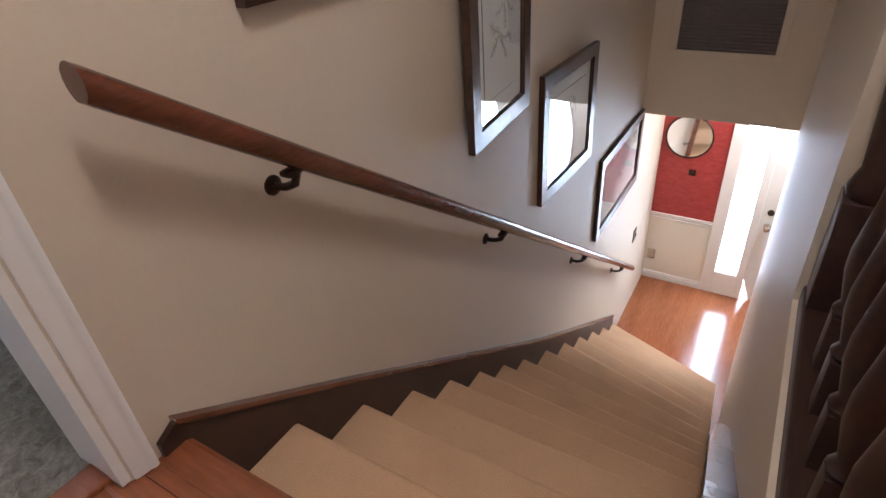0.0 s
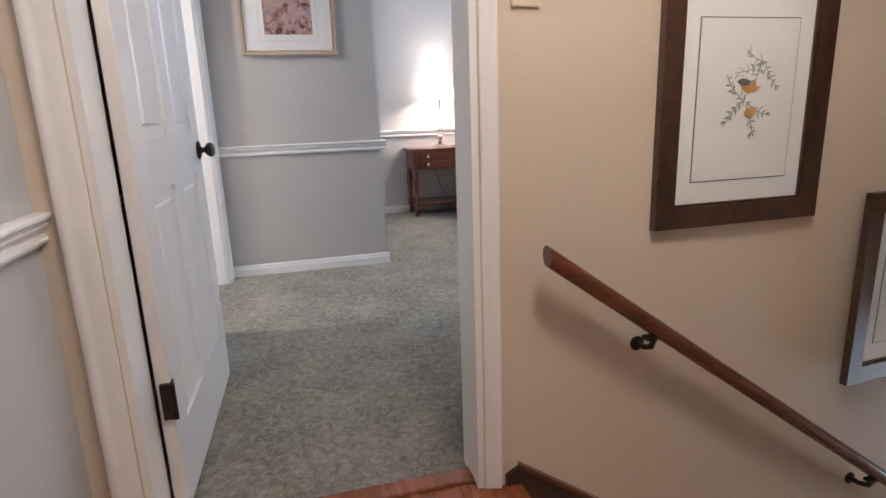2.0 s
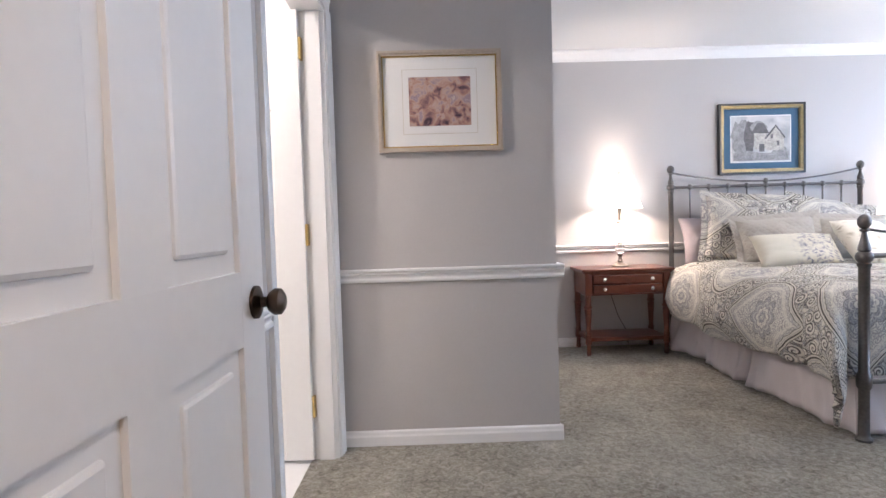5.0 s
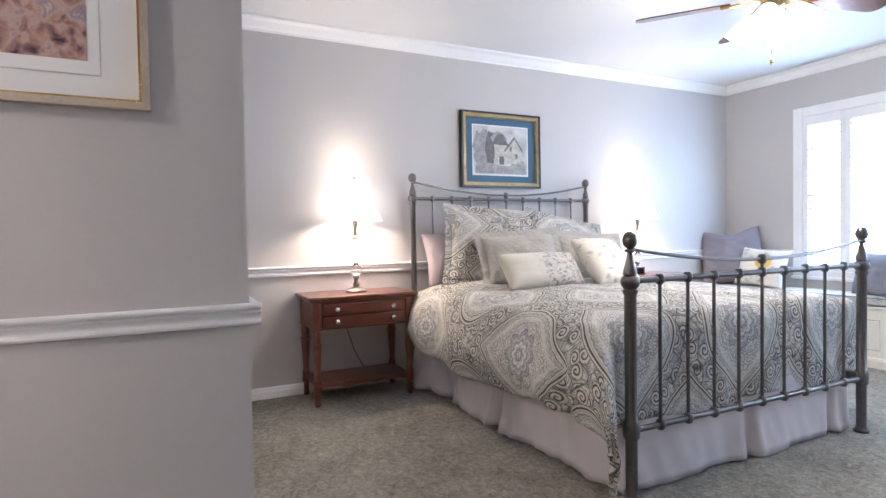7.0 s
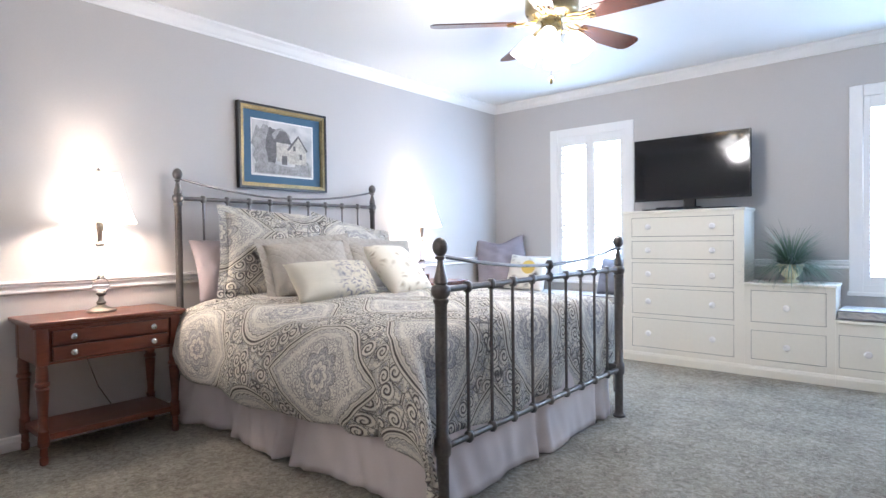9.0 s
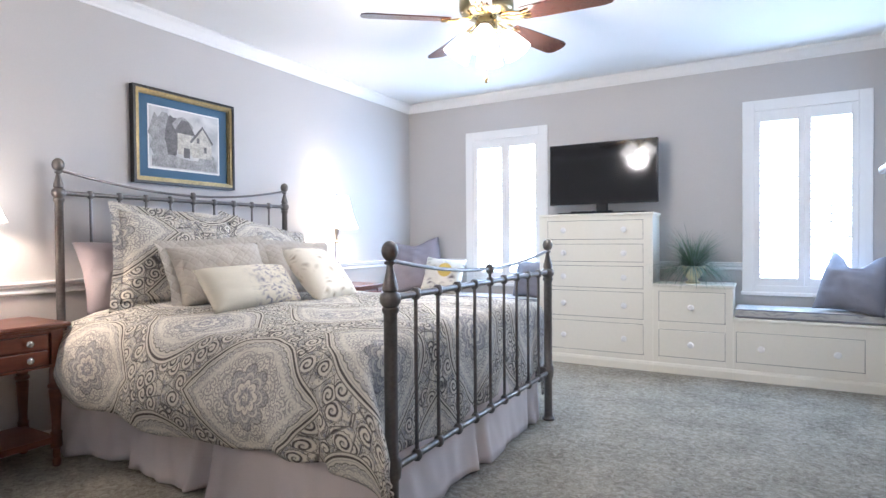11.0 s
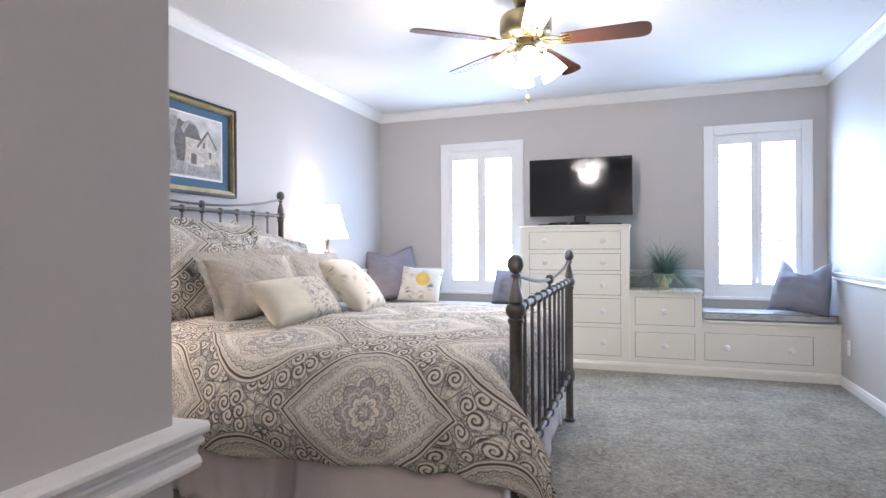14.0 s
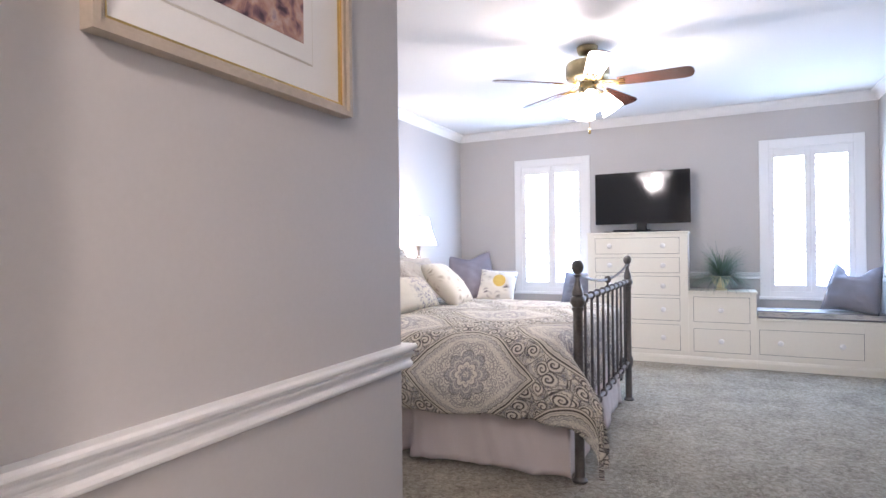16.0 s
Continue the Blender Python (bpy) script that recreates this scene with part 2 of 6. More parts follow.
class Bld:
    def __init__(self):
        self.v, self.f = [], []

    def quad_grid(self, pts):
        """rows of equally many points"""
        o, nr, nc = len(self.v), len(pts), len(pts[0])
        for r in pts:
            self.v.extend(r)
        for i in range(nr - 1):
            for j in range(nc - 1):
                a = o + i * nc + j
                self.f.append((a, a + 1, a + nc + 1, a + nc))
        return self

    def box(self, x0, x1, y0, y1, z0, z1, c=0.0):
        bm = bmesh.new()
        bmesh.ops.create_cube(bm, size=1.0)
        for q in bm.verts:
            q.co = Vector(((x0 + x1) / 2 + q.co.x * (x1 - x0), (y0 + y1) / 2 + q.co.y * (y1 - y0), (z0 + z1) / 2 + q.co.z * (z1 - z0)))
        if c:
            c = min(c, 0.45 * min(abs(x1 - x0), abs(y1 - y0), abs(z1 - z0)))
            bmesh.ops.bevel(bm, geom=bm.edges[:], offset=c, segments=2, affect="EDGES", profile=0.5)
        return self.take(bm)

    def take(self, bm, m=None):
        o = len(self.v)
        bm.verts.index_update()
        for q in bm.verts:
            self.v.append(tuple(m @ q.co if m else q.co))
        for fc in bm.faces:
            self.f.append(tuple(o + q.index for q in fc.verts))
        bm.free()
        return self

    def lathe(self, prof, at=(0, 0, 0), n=16, axis=None):
        """prof: (radius, height) pairs from the base up"""
        o = len(self.v)
        k = len(prof)
        rot = Vector((0, 0, 1)).rotation_difference(Vector(axis)).to_matrix() if axis else None
        for i in range(n):
            a = 2 * math.pi * i / n
            for r, h in prof:
                p = Vector((r * math.cos(a), r * math.sin(a), h))
                if rot:
                    p = rot @ p
                self.v.append((p.x + at[0], p.y + at[1], p.z + at[2]))
        for i in range(n):
            for j in range(k - 1):
                a, b = o + i * k + j, o + ((i + 1) % n) * k + j
                self.f.append((a, b, b + 1, a + 1))
        self.f.append(tuple(o + i * k for i in reversed(range(n))))
        self.f.append(tuple(o + i * k + k - 1 for i in range(n)))
        return self

    def tube(self, path, r, n=8):
        o = len(self.v)
        path = [Vector(p) for p in path]
        rs = r if isinstance(r, (list, tuple)) else [r] * len(path)
        up = Vector((0.31, 0.17, 0.93))
        for i, p in enumerate(path):
            d = (path[min(i + 1, len(path) - 1)] - path[max(i - 1, 0)]).normalized()
            s = d.cross(up)
            if s.length < 1e-3:
                s = d.cross(Vector((1, 0, 0)))
            s.normalize()
            t = d.cross(s)
            for j in range(n):
                a = 2 * math.pi * j / n
                self.v.append(tuple(p + (s * math.cos(a) + t * math.sin(a)) * rs[i]))
        for i in range(len(path) - 1):
            for j in range(n):
                a, b = o + i * n + j, o + i * n + (j + 1) % n
                self.f.append((a, b, b + n, a + n))
        self.f.append(tuple(o + j for j in reversed(range(n))))
        self.f.append(tuple(o + (len(path) - 1) * n + j for j in range(n)))
        return self

    def prism(self, poly, a, b, axis):
        """poly: 2D outline, pushed from a to b along axis 'x', 'y' or 'z'"""
        o, n = len(self.v), len(poly)
        for w in (a, b):
            for p, q in poly:
                self.v.append({"x": (w, p, q), "y": (p, w, q), "z": (p, q, w)}[axis])
        for i in range(n):
            j = (i + 1) % n
            self.f.append((o + i, o + j, o + n + j, o + n + i))
        self.f.append(tuple(o + i for i in reversed(range(n))))
        self.f.append(tuple(o + n + i for i in range(n)))
        return self

    def mesh(self, name, material, smooth=False):
        me = bpy.data.meshes.new(name)
        me.from_pydata([tuple(p) for p in self.v], [], self.f)
        bm = bmesh.new()
        bm.from_mesh(me)
        bmesh.ops.recalc_face_normals(bm, faces=bm.faces[:])
        if smooth:
            for fc in bm.faces:
                fc.smooth = True
            for e in bm.edges:
                if len(e.link_faces) == 2 and e.calc_face_angle(0) > 0.7:
                    e.smooth = False
        bm.to_mesh(me)
        bm.free()
        me.materials.append(material)
        return me


def part(name, bld, material, parent, label="", smooth=False):
    ob = new(name, bld.mesh(name, material, smooth))
    if parent is not None:
        ob.parent = parent
    return tagged(ob, label) if label else ob


def thing(name, at, label, category, group="", rz=0.0):
    e = new(name)
    e.empty_display_size = 0.1
    e.matrix_world = pose(*at, 0, 0, rz)
    return tagged(e, label, category, group)


def struct(name, bld, material, label="", smooth=False):
    ob = new(name, bld.mesh(name, material, smooth))
    return tagged(ob, label, kind="structure")


def B(*a):
    return Bld().box(*a)


# ---- plan ----
HX, WY, RX, GX = -5.60, 5.66, -1.45, -3.53   # head wall, window wall, dresser wall, stub wall
GY, SY = 0.69, -0.39                         # end of the stub wall, passage wall
DX0, DX1 = -0.90, -1.04                      # both faces of the wall with the bedroom door
CZ, FZ = 2.53, -2.68                         # ceiling, foyer floor
OY0, OY1, OH = -0.360, 0.507, 2.10            # bedroom doorway
BX0, BX1 = -3.40, -2.43                      # bathroom doorway
SX0, SX1, SW = -0.885, 0.02, 0.09             # stair flight, side wall
EDGE, RUN, RISE = 0.605, 0.2315, 0.166       # top of the flight
REND = 1.60                                  # end of the guard rail
FY = 5.31                                    # front of the built-in cabinets

# floors
struct("floor_bedroom", B(HX - 0.1, -0.965, -0.52, WY + 0.1, -0.10, 0.0), CARPET, "grey-green plush carpet in the bedroom")
struct("floor_landing", B(-0.96, 1.70, -0.60, EDGE, -0.25, -0.014), DARKWOOD, "glossy red oak floor on the stair landing")
struct("threshold_1", B(-1.0, -0.935, OY0, OY1, -0.02, 0.008, 0.006), OAK, "oak threshold strip in the doorway")
struct("floor_bath", B(-3.75, -1.3, -3.0, -0.521, -0.10, -0.003), WHITE, "white bathroom floor")
struct("floor_foyer", B(-1.2, 2.2, 3.0, 5.6, FZ - 0.1, FZ), FOYERW, "glossy red wood floor in the foyer")
struct("ceiling", Bld().box(HX - 0.1, RX + 0.6, -0.6, WY + 0.1, CZ, CZ + 0.1), CEIL, "smooth white bedroom ceiling")
struct("ceiling_landing", Bld().box(-1.039, 1.9, -0.7, 5.6, CZ + 0.004, CZ + 0.1), CEIL, "white ceiling over the stairs")
struct("ceiling_bath", Bld().box(-3.75, -1.3, -3.0, -0.60, CZ - 0.02, CZ + 0.08), CEIL, "white bathroom ceiling")

# walls
struct("wall_head", B(HX - 0.12, HX, GY - 0.1, WY + 0.12, 0, CZ), GREY, "warm grey painted wall behind the bed")
WIN = [(-4.90, -4.03, 0.62, 2.165), (-2.40, -1.555, 0.62, 2.165)]
w = Bld()
xs = [HX, WIN[0][0] + 0.09, WIN[0][1] - 0.09, WIN[1][0] + 0.09, WIN[1][1] - 0.07, RX + 0.12]
zl, zh = 0.70, 2.085
w.box(xs[0], xs[1], WY, WY + 0.14, 0, CZ).box(xs[2], xs[3], WY, WY + 0.14, 0, CZ).box(xs[4], xs[5], WY, WY + 0.14, 0, CZ)
for a, b in ((xs[1], xs[2]), (xs[3], xs[4])):
    w.box(a, b, WY, WY + 0.14, 0, zl).box(a, b, WY, WY + 0.14, zh, CZ)
struct("wall_window", w, GREY, "warm grey painted wall with two shuttered windows")
struct("wall_dresser", B(RX, RX + 0.12, 0.80, WY, 0, CZ), GREY, "warm grey painted wall behind the dresser")
struct("wall_jog", B(DX1 - 0.001, RX + 0.121, 0.80, 0.92, 0, CZ).box(RX, DX1, 0.80, 0.92, 0, CZ), GREY, "short grey return wall by the entry")
struct("wall_stub", B(HX, GX, SY - 0.13, GY, 0, CZ), GREY, "warm grey painted wall with a framed print")
w = Bld().box(BX1, DX1 - 0.002, SY - 0.14, SY, 0, CZ).box(GX, BX0, SY - 0.14, SY, 0, CZ).box(BX0, BX1, SY - 0.14, SY, OH, CZ)
struct("wall_passage", w, GREY, "warm grey passage wall with a doorway")
w = Bld().box(DX1, DX0, -0.6, OY0, 0, CZ).box(DX1, DX0, OY1, 0.92, 0, CZ).box(DX1, DX0, OY0, OY1, OH, CZ)
w.box(DX1, DX0, 0.92, 5.5, FZ, CZ).box(DX1, DX0, OY1, 0.92, FZ, 0)
struct("wall_stair", w, TAN, "cream painted stairwell wall with framed prints")
struct("wall_landing", B(DX0, 1.7, -0.60, -0.47, 0, CZ), BLUEGREY, "pale blue-grey landing wall with a chair rail")
struct("wall_hall_end", B(1.70, 1.82, -0.6, 5.5, FZ, CZ), TAN, "cream hall wall")
struct("wall_under_landing", B(DX0, 1.7, EDGE - 0.25, EDGE - 0.16, FZ, -0.25), TAN, "cream wall under the landing")
struct("wall_stair_side", Bld().box(SW, 0.21, EDGE, REND, FZ, -0.02).box(SW, 0.21, REND, 4.36, FZ, CZ), TAN, "cream stairwell side wall")
struct("floor_hall", B(0.21, 1.7, EDGE + 0.001, REND, -0.25, -0.004), OAK, "glossy red oak hall floor")
struct("wall_hall_back", B(0.21, 1.7, REND + 0.001, REND + 0.12, FZ, CZ), TAN, "cream hall wall behind the balusters")
struct("wall_header", B(DX0, SW, 4.36, 4.48, -0.62, CZ), TAN, "cream wall over the stair foot with an air grille")
w = Bld().box(DX0, -0.24, 5.31, 5.43, FZ, CZ).box(-0.05, 0.0, 5.31, 5.43, FZ, CZ).box(0.90, 1.7, 5.31, 5.43, FZ, CZ).box(0.0, 0.90, 5.31, 5.43, FZ + 2.04, CZ).box(-0.24, -0.05, 5.31, 5.43, FZ, FZ + 0.25).box(-0.24, -0.05, 5.31, 5.43, -0.86, CZ)
struct("wall_foyer", w, CREAM, "cream wainscot wall in the foyer")
w = Bld().box(-3.75, -3.63, -3.0, SY - 0.141, 0, CZ).box(-1.3, -1.18, -3.0, SY - 0.141, 0, CZ).box(-3.75, -1.18, -3.12, -3.0, 0, CZ)
struct("wall_bath", w, WHITE, "white bathroom walls")
struct("backdrop", Bld().box(-9, 6, 6.4, 6.45, -4.5, 7), DAY, "bright overexposed daylight outside the windows")

# ---- trim ----


def molding(name, prof, a, b, along, base, sign, material, label):
    """prof: (out, up) outline pushed along a wall; base: the wall's coordinate; sign: the way out of it"""
    bd = Bld()
    bd.prism([(base + sign * o, u) for o, u in prof], a, b, "y" if along == "y" else "x")
    return struct(name, bd, material, label)


RAIL = [(0, 0.815), (0.012, 0.815), (0.017, 0.819), (0.019, 0.825), (0.017, 0.831), (0.012, 0.835), (0.011, 0.840), (0.014, 0.846), (0.021, 0.851), (0.024, 0.855), (0.024, 0.858), (0.020, 0.860), (0.020, 0.863), (0.029, 0.866), (0.033, 0.871), (0.033, 0.877), (0.029, 0.882), (0, 0.882)]
BASE = [(0, 0.0), (0.016, 0.0), (0.016, 0.045), (0.012, 0.055), (0.010, 0.068), (0.004, 0.075), (0, 0.075)]
CROWN = [(0, CZ - 0.085), (0.010, CZ - 0.085), (0.013, CZ - 0.074), (0.026, CZ - 0.060), (0.046, CZ - 0.030), (0.062, CZ - 0.019), (0.070, CZ - 0.015), (0.070, CZ - 0.001), (0, CZ - 0.001)]


def shift(prof, d):
    return [(o, u + d) for o, u in prof]


for prof, nm, lb in ((RAIL, "chair_rail", "white moulded chair rail"), (BASE, "baseboard", "white moulded baseboard"), (CROWN, "crown_trim", "white crown moulding")):
    molding(nm + "_head", prof, GY, WY, "y", HX, 1, WHITE, lb)
    if nm != "baseboard":
        if nm == "crown_trim":
            molding(nm + "_window", prof, HX, RX, "x", WY, -1, WHITE, lb)
        else:
            molding(nm + "_window_a", prof, HX, WIN[0][0], "x", WY, -1, WHITE, lb)
            molding(nm + "_window_b", prof, WIN[0][1], WIN[1][0], "x", WY, -1, WHITE, lb)
    molding(nm + "_dresser", prof, 0.93, WY if nm == "crown_trim" else (FY if nm == "baseboard" else WY), "y", RX, -1, WHITE, lb)
    if nm != "crown_trim":
        molding(nm + "_stub", prof, SY + 0.004, GY + (0.032 if nm == "chair_rail" else 0.016), "y", GX, 1, WHITE, lb)
    molding(nm + "_stub_end", prof, HX, GX - 0.0 if nm != "crown_trim" else GX, "x", GY, 1, WHITE, lb)
    if nm != "crown_trim":
        molding(nm + "_passage", prof, BX1 + 0.09, DX1 - 0.08, "x", SY, 1, WHITE, lb)
molding("chair_rail_landing", shift(RAIL, 0.0), DX0, 1.7, "x", -0.47, 1, WHITE, "white moulded chair rail")
molding("baseboard_landing", BASE, DX0, 1.7, "x", -0.47, 1, WHITE, "white moulded baseboard")
molding("baseboard_foyer", [(o, u + FZ) for o, u in BASE], DX0, -0.30, "x", 5.31, -1, WHITE, "white baseboard in the foyer")
molding("chair_rail_foyer", [(o * 0.6, u + FZ - 0.12) for o, u in RAIL], DX0, -0.34, "x", 5.31, -1, WHITE, "white chair rail in the foyer")
struct("wallpaper_panel", B(DX0, -0.345, 5.303, 5.311, FZ + 0.76, -0.6), WALLPAPER, "mottled red wallpaper over the wainscot")


def door_casing(name, plane, face, sign, o0, o1, h, w0=0.075, w1=0.075):
    """three moulded boards round a doorway, w0 and w1 wide at its two sides; plane 'x': the wall's face is x = face"""
    bd = Bld()

    def prof(w):
        return [(0, 0), (0, 0.007), (0.08 * w, 0.009), (0.2 * w, 0.0105), (0.5 * w, 0.013), (0.62 * w, 0.0135), (0.68 * w, 0.016), (0.8 * w, 0.018), (0.93 * w, 0.0178), (w, 0.015), (w, 0)]

    for edge, w, way in ((o0 - 0.004, w0, -1), (o1 + 0.004, w1, 1)):
        ring = [(edge + way * p, face + sign * q) for p, q in prof(w)]
        bd.prism([(q, p) for p, q in ring] if plane == "x" else ring, 0, h + 0.004, "z")
    head = [(face + sign * q, h + 0.004 + p) for p, q in prof(max(w0, w1))]
    bd.prism(head, o0 - 0.004 - w0, o1 + 0.004 + w1, "y" if plane == "x" else "x")
    return struct(name, bd, WHITE, "white moulded door casing", True)


door_casing("trim_bedroom_door_out", "x", DX0, 1, OY0, OY1, OH, 0.062, 0.045)
door_casing("trim_bedroom_door_in", "x", DX1, -1, OY0, OY1, OH, 0.045, 0.060)
door_casing("trim_bath_door", "y", SY, 1, BX0, BX1, OH)
jb = Bld().box(DX1, DX0, OY0, OY0 + 0.018, 0, OH).box(DX1, DX0, OY1 - 0.018, OY1, 0, OH).box(DX1, DX0, OY0 + 0.018, OY1 - 0.018, OH - 0.018, OH)
struct("jamb_bedroom", jb, WHITE, "white painted door jamb")
jb = Bld().box(BX0, BX0 + 0.016, SY - 0.14, SY, 0, OH).box(BX1 - 0.016, BX1, SY - 0.14, SY, 0, OH).box(BX0 + 0.016, BX1 - 0.016, SY - 0.14, SY, OH - 0.016, OH)
jb.box(BX0 + 0.016, BX0 + 0.028, SY - 0.09, SY - 0.02, 0, OH - 0.016)
struct("jamb_bath", jb, WHITE, "white painted door jamb")


def six_panel_door(name, at, rz, width, height, label, knob_mat, hinge_mat, knob_z=0.93, hinges=(0.30, 1.06, 1.86)):
    """hinge edge at the origin, leaf along +x, faces at y = -0.0175 and 0.0175"""
    t = 0.0175
    e = thing(name, at, label, "door", rz=rz)
    st, mid = 0.11 * width / 0.8, 0.10 * width / 0.8
    pw = (width - 2 * st - mid) / 2
    rows = [(0.22, 0.86), (1.00, 1.62), (1.72, height - 0.12)]
    fr = Bld()
    fr.box(0, st, -t, t, 0, height, 0.002).box(width - st, width, -t, t, 0, height, 0.002).box(st + pw, st + pw + mid, -t + 0.0005, t - 0.0005, 0.1, height - 0.05)
    zs = [0] + [q for r in rows for q in r] + [height]
    for i in range(0, len(zs), 2):
        fr.box(st, width - st, -t, t, zs[i], zs[i + 1])
    body = part("leaf_frame", fr, WHITE, e)
    for z0, z1 in rows:
        for x0 in (st, st + pw + mid):
            p = Bld().box(x0, x0 + pw, -0.007, 0.007, z0, z1).box(x0 + 0.035, x0 + pw - 0.035, -0.014, 0.014, z0 + 0.035, z1 - 0.035, 0.009)
            part("panel", p, WHITE, e)
    kx = width - 0.052
    for s in (-1, 1):
        k = part("door_knob", Bld().lathe([(0.001, 0.0), (0.033, 0.0), (0.033, 0.006), (0.024, 0.010), (0.011, 0.014), (0.010, 0.024), (0.020, 0.030), (0.027, 0.041), (0.026, 0.052), (0.016, 0.059), (0.001, 0.060)], (kx, s * t, knob_z), 20, (0, s, 0)), knob_mat, e, "round metal door knob", True)
    for hz in hinges:
        part("hinge", Bld().box(-0.012, 0.028, -t - 0.004, t * 0.4, hz - 0.05, hz + 0.05, 0.002).tube([(-0.008, -t - 0.006, hz - 0.05), (-0.008, -t - 0.006, hz + 0.05)], 0.007), hinge_mat, e, "butt hinge")
    return e


# ---- the bedroom ----


def turned(bd, prof, at, n=14):
    return bd.lathe(prof, at, n)


def iron_bed():
    x0, x1, y0, y1 = -5.52, -3.37, 2.11, 3.74
    e = thing("iron_bed", (x1, y0, 0), "dark gunmetal iron bed with turned posts and spindles", "bed")

    def P(x, y, z):
        return (x - x1, y - y0, z)

    for y in (y0, y1):
        for x, top, rail, low in ((x0, 1.537, 1.35, 0.30), (x1, 1.083, 0.88, 0.29)):
            r = 0.021 if x == x0 else 0.024
            k = top - 0.06
            prof = [(r + 0.012, 0), (r + 0.014, 0.012), (r + 0.004, 0.02), (r, 0.03), (r, low - 0.04), (r + 0.008, low - 0.03), (r + 0.010, low), (r + 0.008, low + 0.03), (r, low + 0.04),
                    (r, rail - 0.050), (r + 0.006, rail - 0.042), (r + 0.006, rail - 0.030), (r + 0.001, rail - 0.026), (r + 0.012, rail - 0.012), (r + 0.014, rail + 0.004), (r + 0.010, rail + 0.018), (r - 0.001, rail + 0.026), (r + 0.004, rail + 0.032),
                    (r + 0.003, rail + 0.046), (r - 0.004, rail + 0.070), (r - 0.011, rail + 0.100), (r - 0.013, k - 0.026), (r - 0.004, k - 0.020), (r - 0.004, k - 0.013), (r - 0.012, k - 0.010)]
            prof += [(max(0.001, 0.030 * math.sin(a)), k + 0.024 - 0.036 * math.cos(a)) for a in [0.35 + i * (math.pi - 0.35) / 9 for i in range(10)]]
            part("post", Bld().lathe(prof, P(x, y, 0), 18), IRON, e, smooth=True)
    for x, rail, ctop, cmid, low, n in ((x0, 1.35, 1.475, 1.385, 0.30, 9), (x1, 0.885, 1.015, 0.945, 0.285, 9)):
        name = "headboard" if x == x0 else "footboard"
        part(name + "_rail", Bld().tube([P(x, y0, rail), P(x, y1, rail)], 0.013, 10), IRON, e, smooth=True)
        part("lower_rail", Bld().tube([P(x, y0, low), P(x, y1, low)], 0.013, 10), IRON, e, smooth=True)
        pts = []
        for i in range(25):
            q = i / 24
            pts.append(P(x, y0 + (y1 - y0) * q, cmid + (ctop - cmid) * (2 * q - 1) ** 2))
        part(name + "_curve", Bld().tube(pts, 0.008, 8), IRON, e, smooth=True)
        for i in range(n):
            y = y0 + (y1 - y0) * (i + 1) / (n + 1)
            top = rail if i != n // 2 else cmid
            bd = Bld().lathe([(0.0075, low), (0.0075, top)], P(x, y, 0), 8)
            for zc in (rail, low) + ((cmid,) if i == n // 2 else ()):
                bd.lathe([(0.012, zc - 0.022), (0.019, zc - 0.012), (0.021, zc), (0.019, zc + 0.012), (0.012, zc + 0.022)], P(x, y, 0), 10)
            part("spindle", bd, IRON, e, smooth=True)
    for y in (y0 + 0.03, y1 - 0.03):
        part("side_rail", Bld().box(x0 - x1, 0, y - y0 - 0.015, y - y0 + 0.015, 0.26, 0.32, 0.004), IRON, e)
    return e


iron_bed()
tagged(new("box_spring", B(-5.48, -3.44, 2.17, 3.68, 0.33, 0.45, 0.03).mesh("box_spring", MATTRESS)), "white box spring in the iron bed frame", "box spring")
tagged(new("mattress", B(-5.48, -3.44, 2.16, 3.69, 0.451, 0.655, 0.05).mesh("mattress", MATTRESS)), "white mattress under the comforter", "mattress")


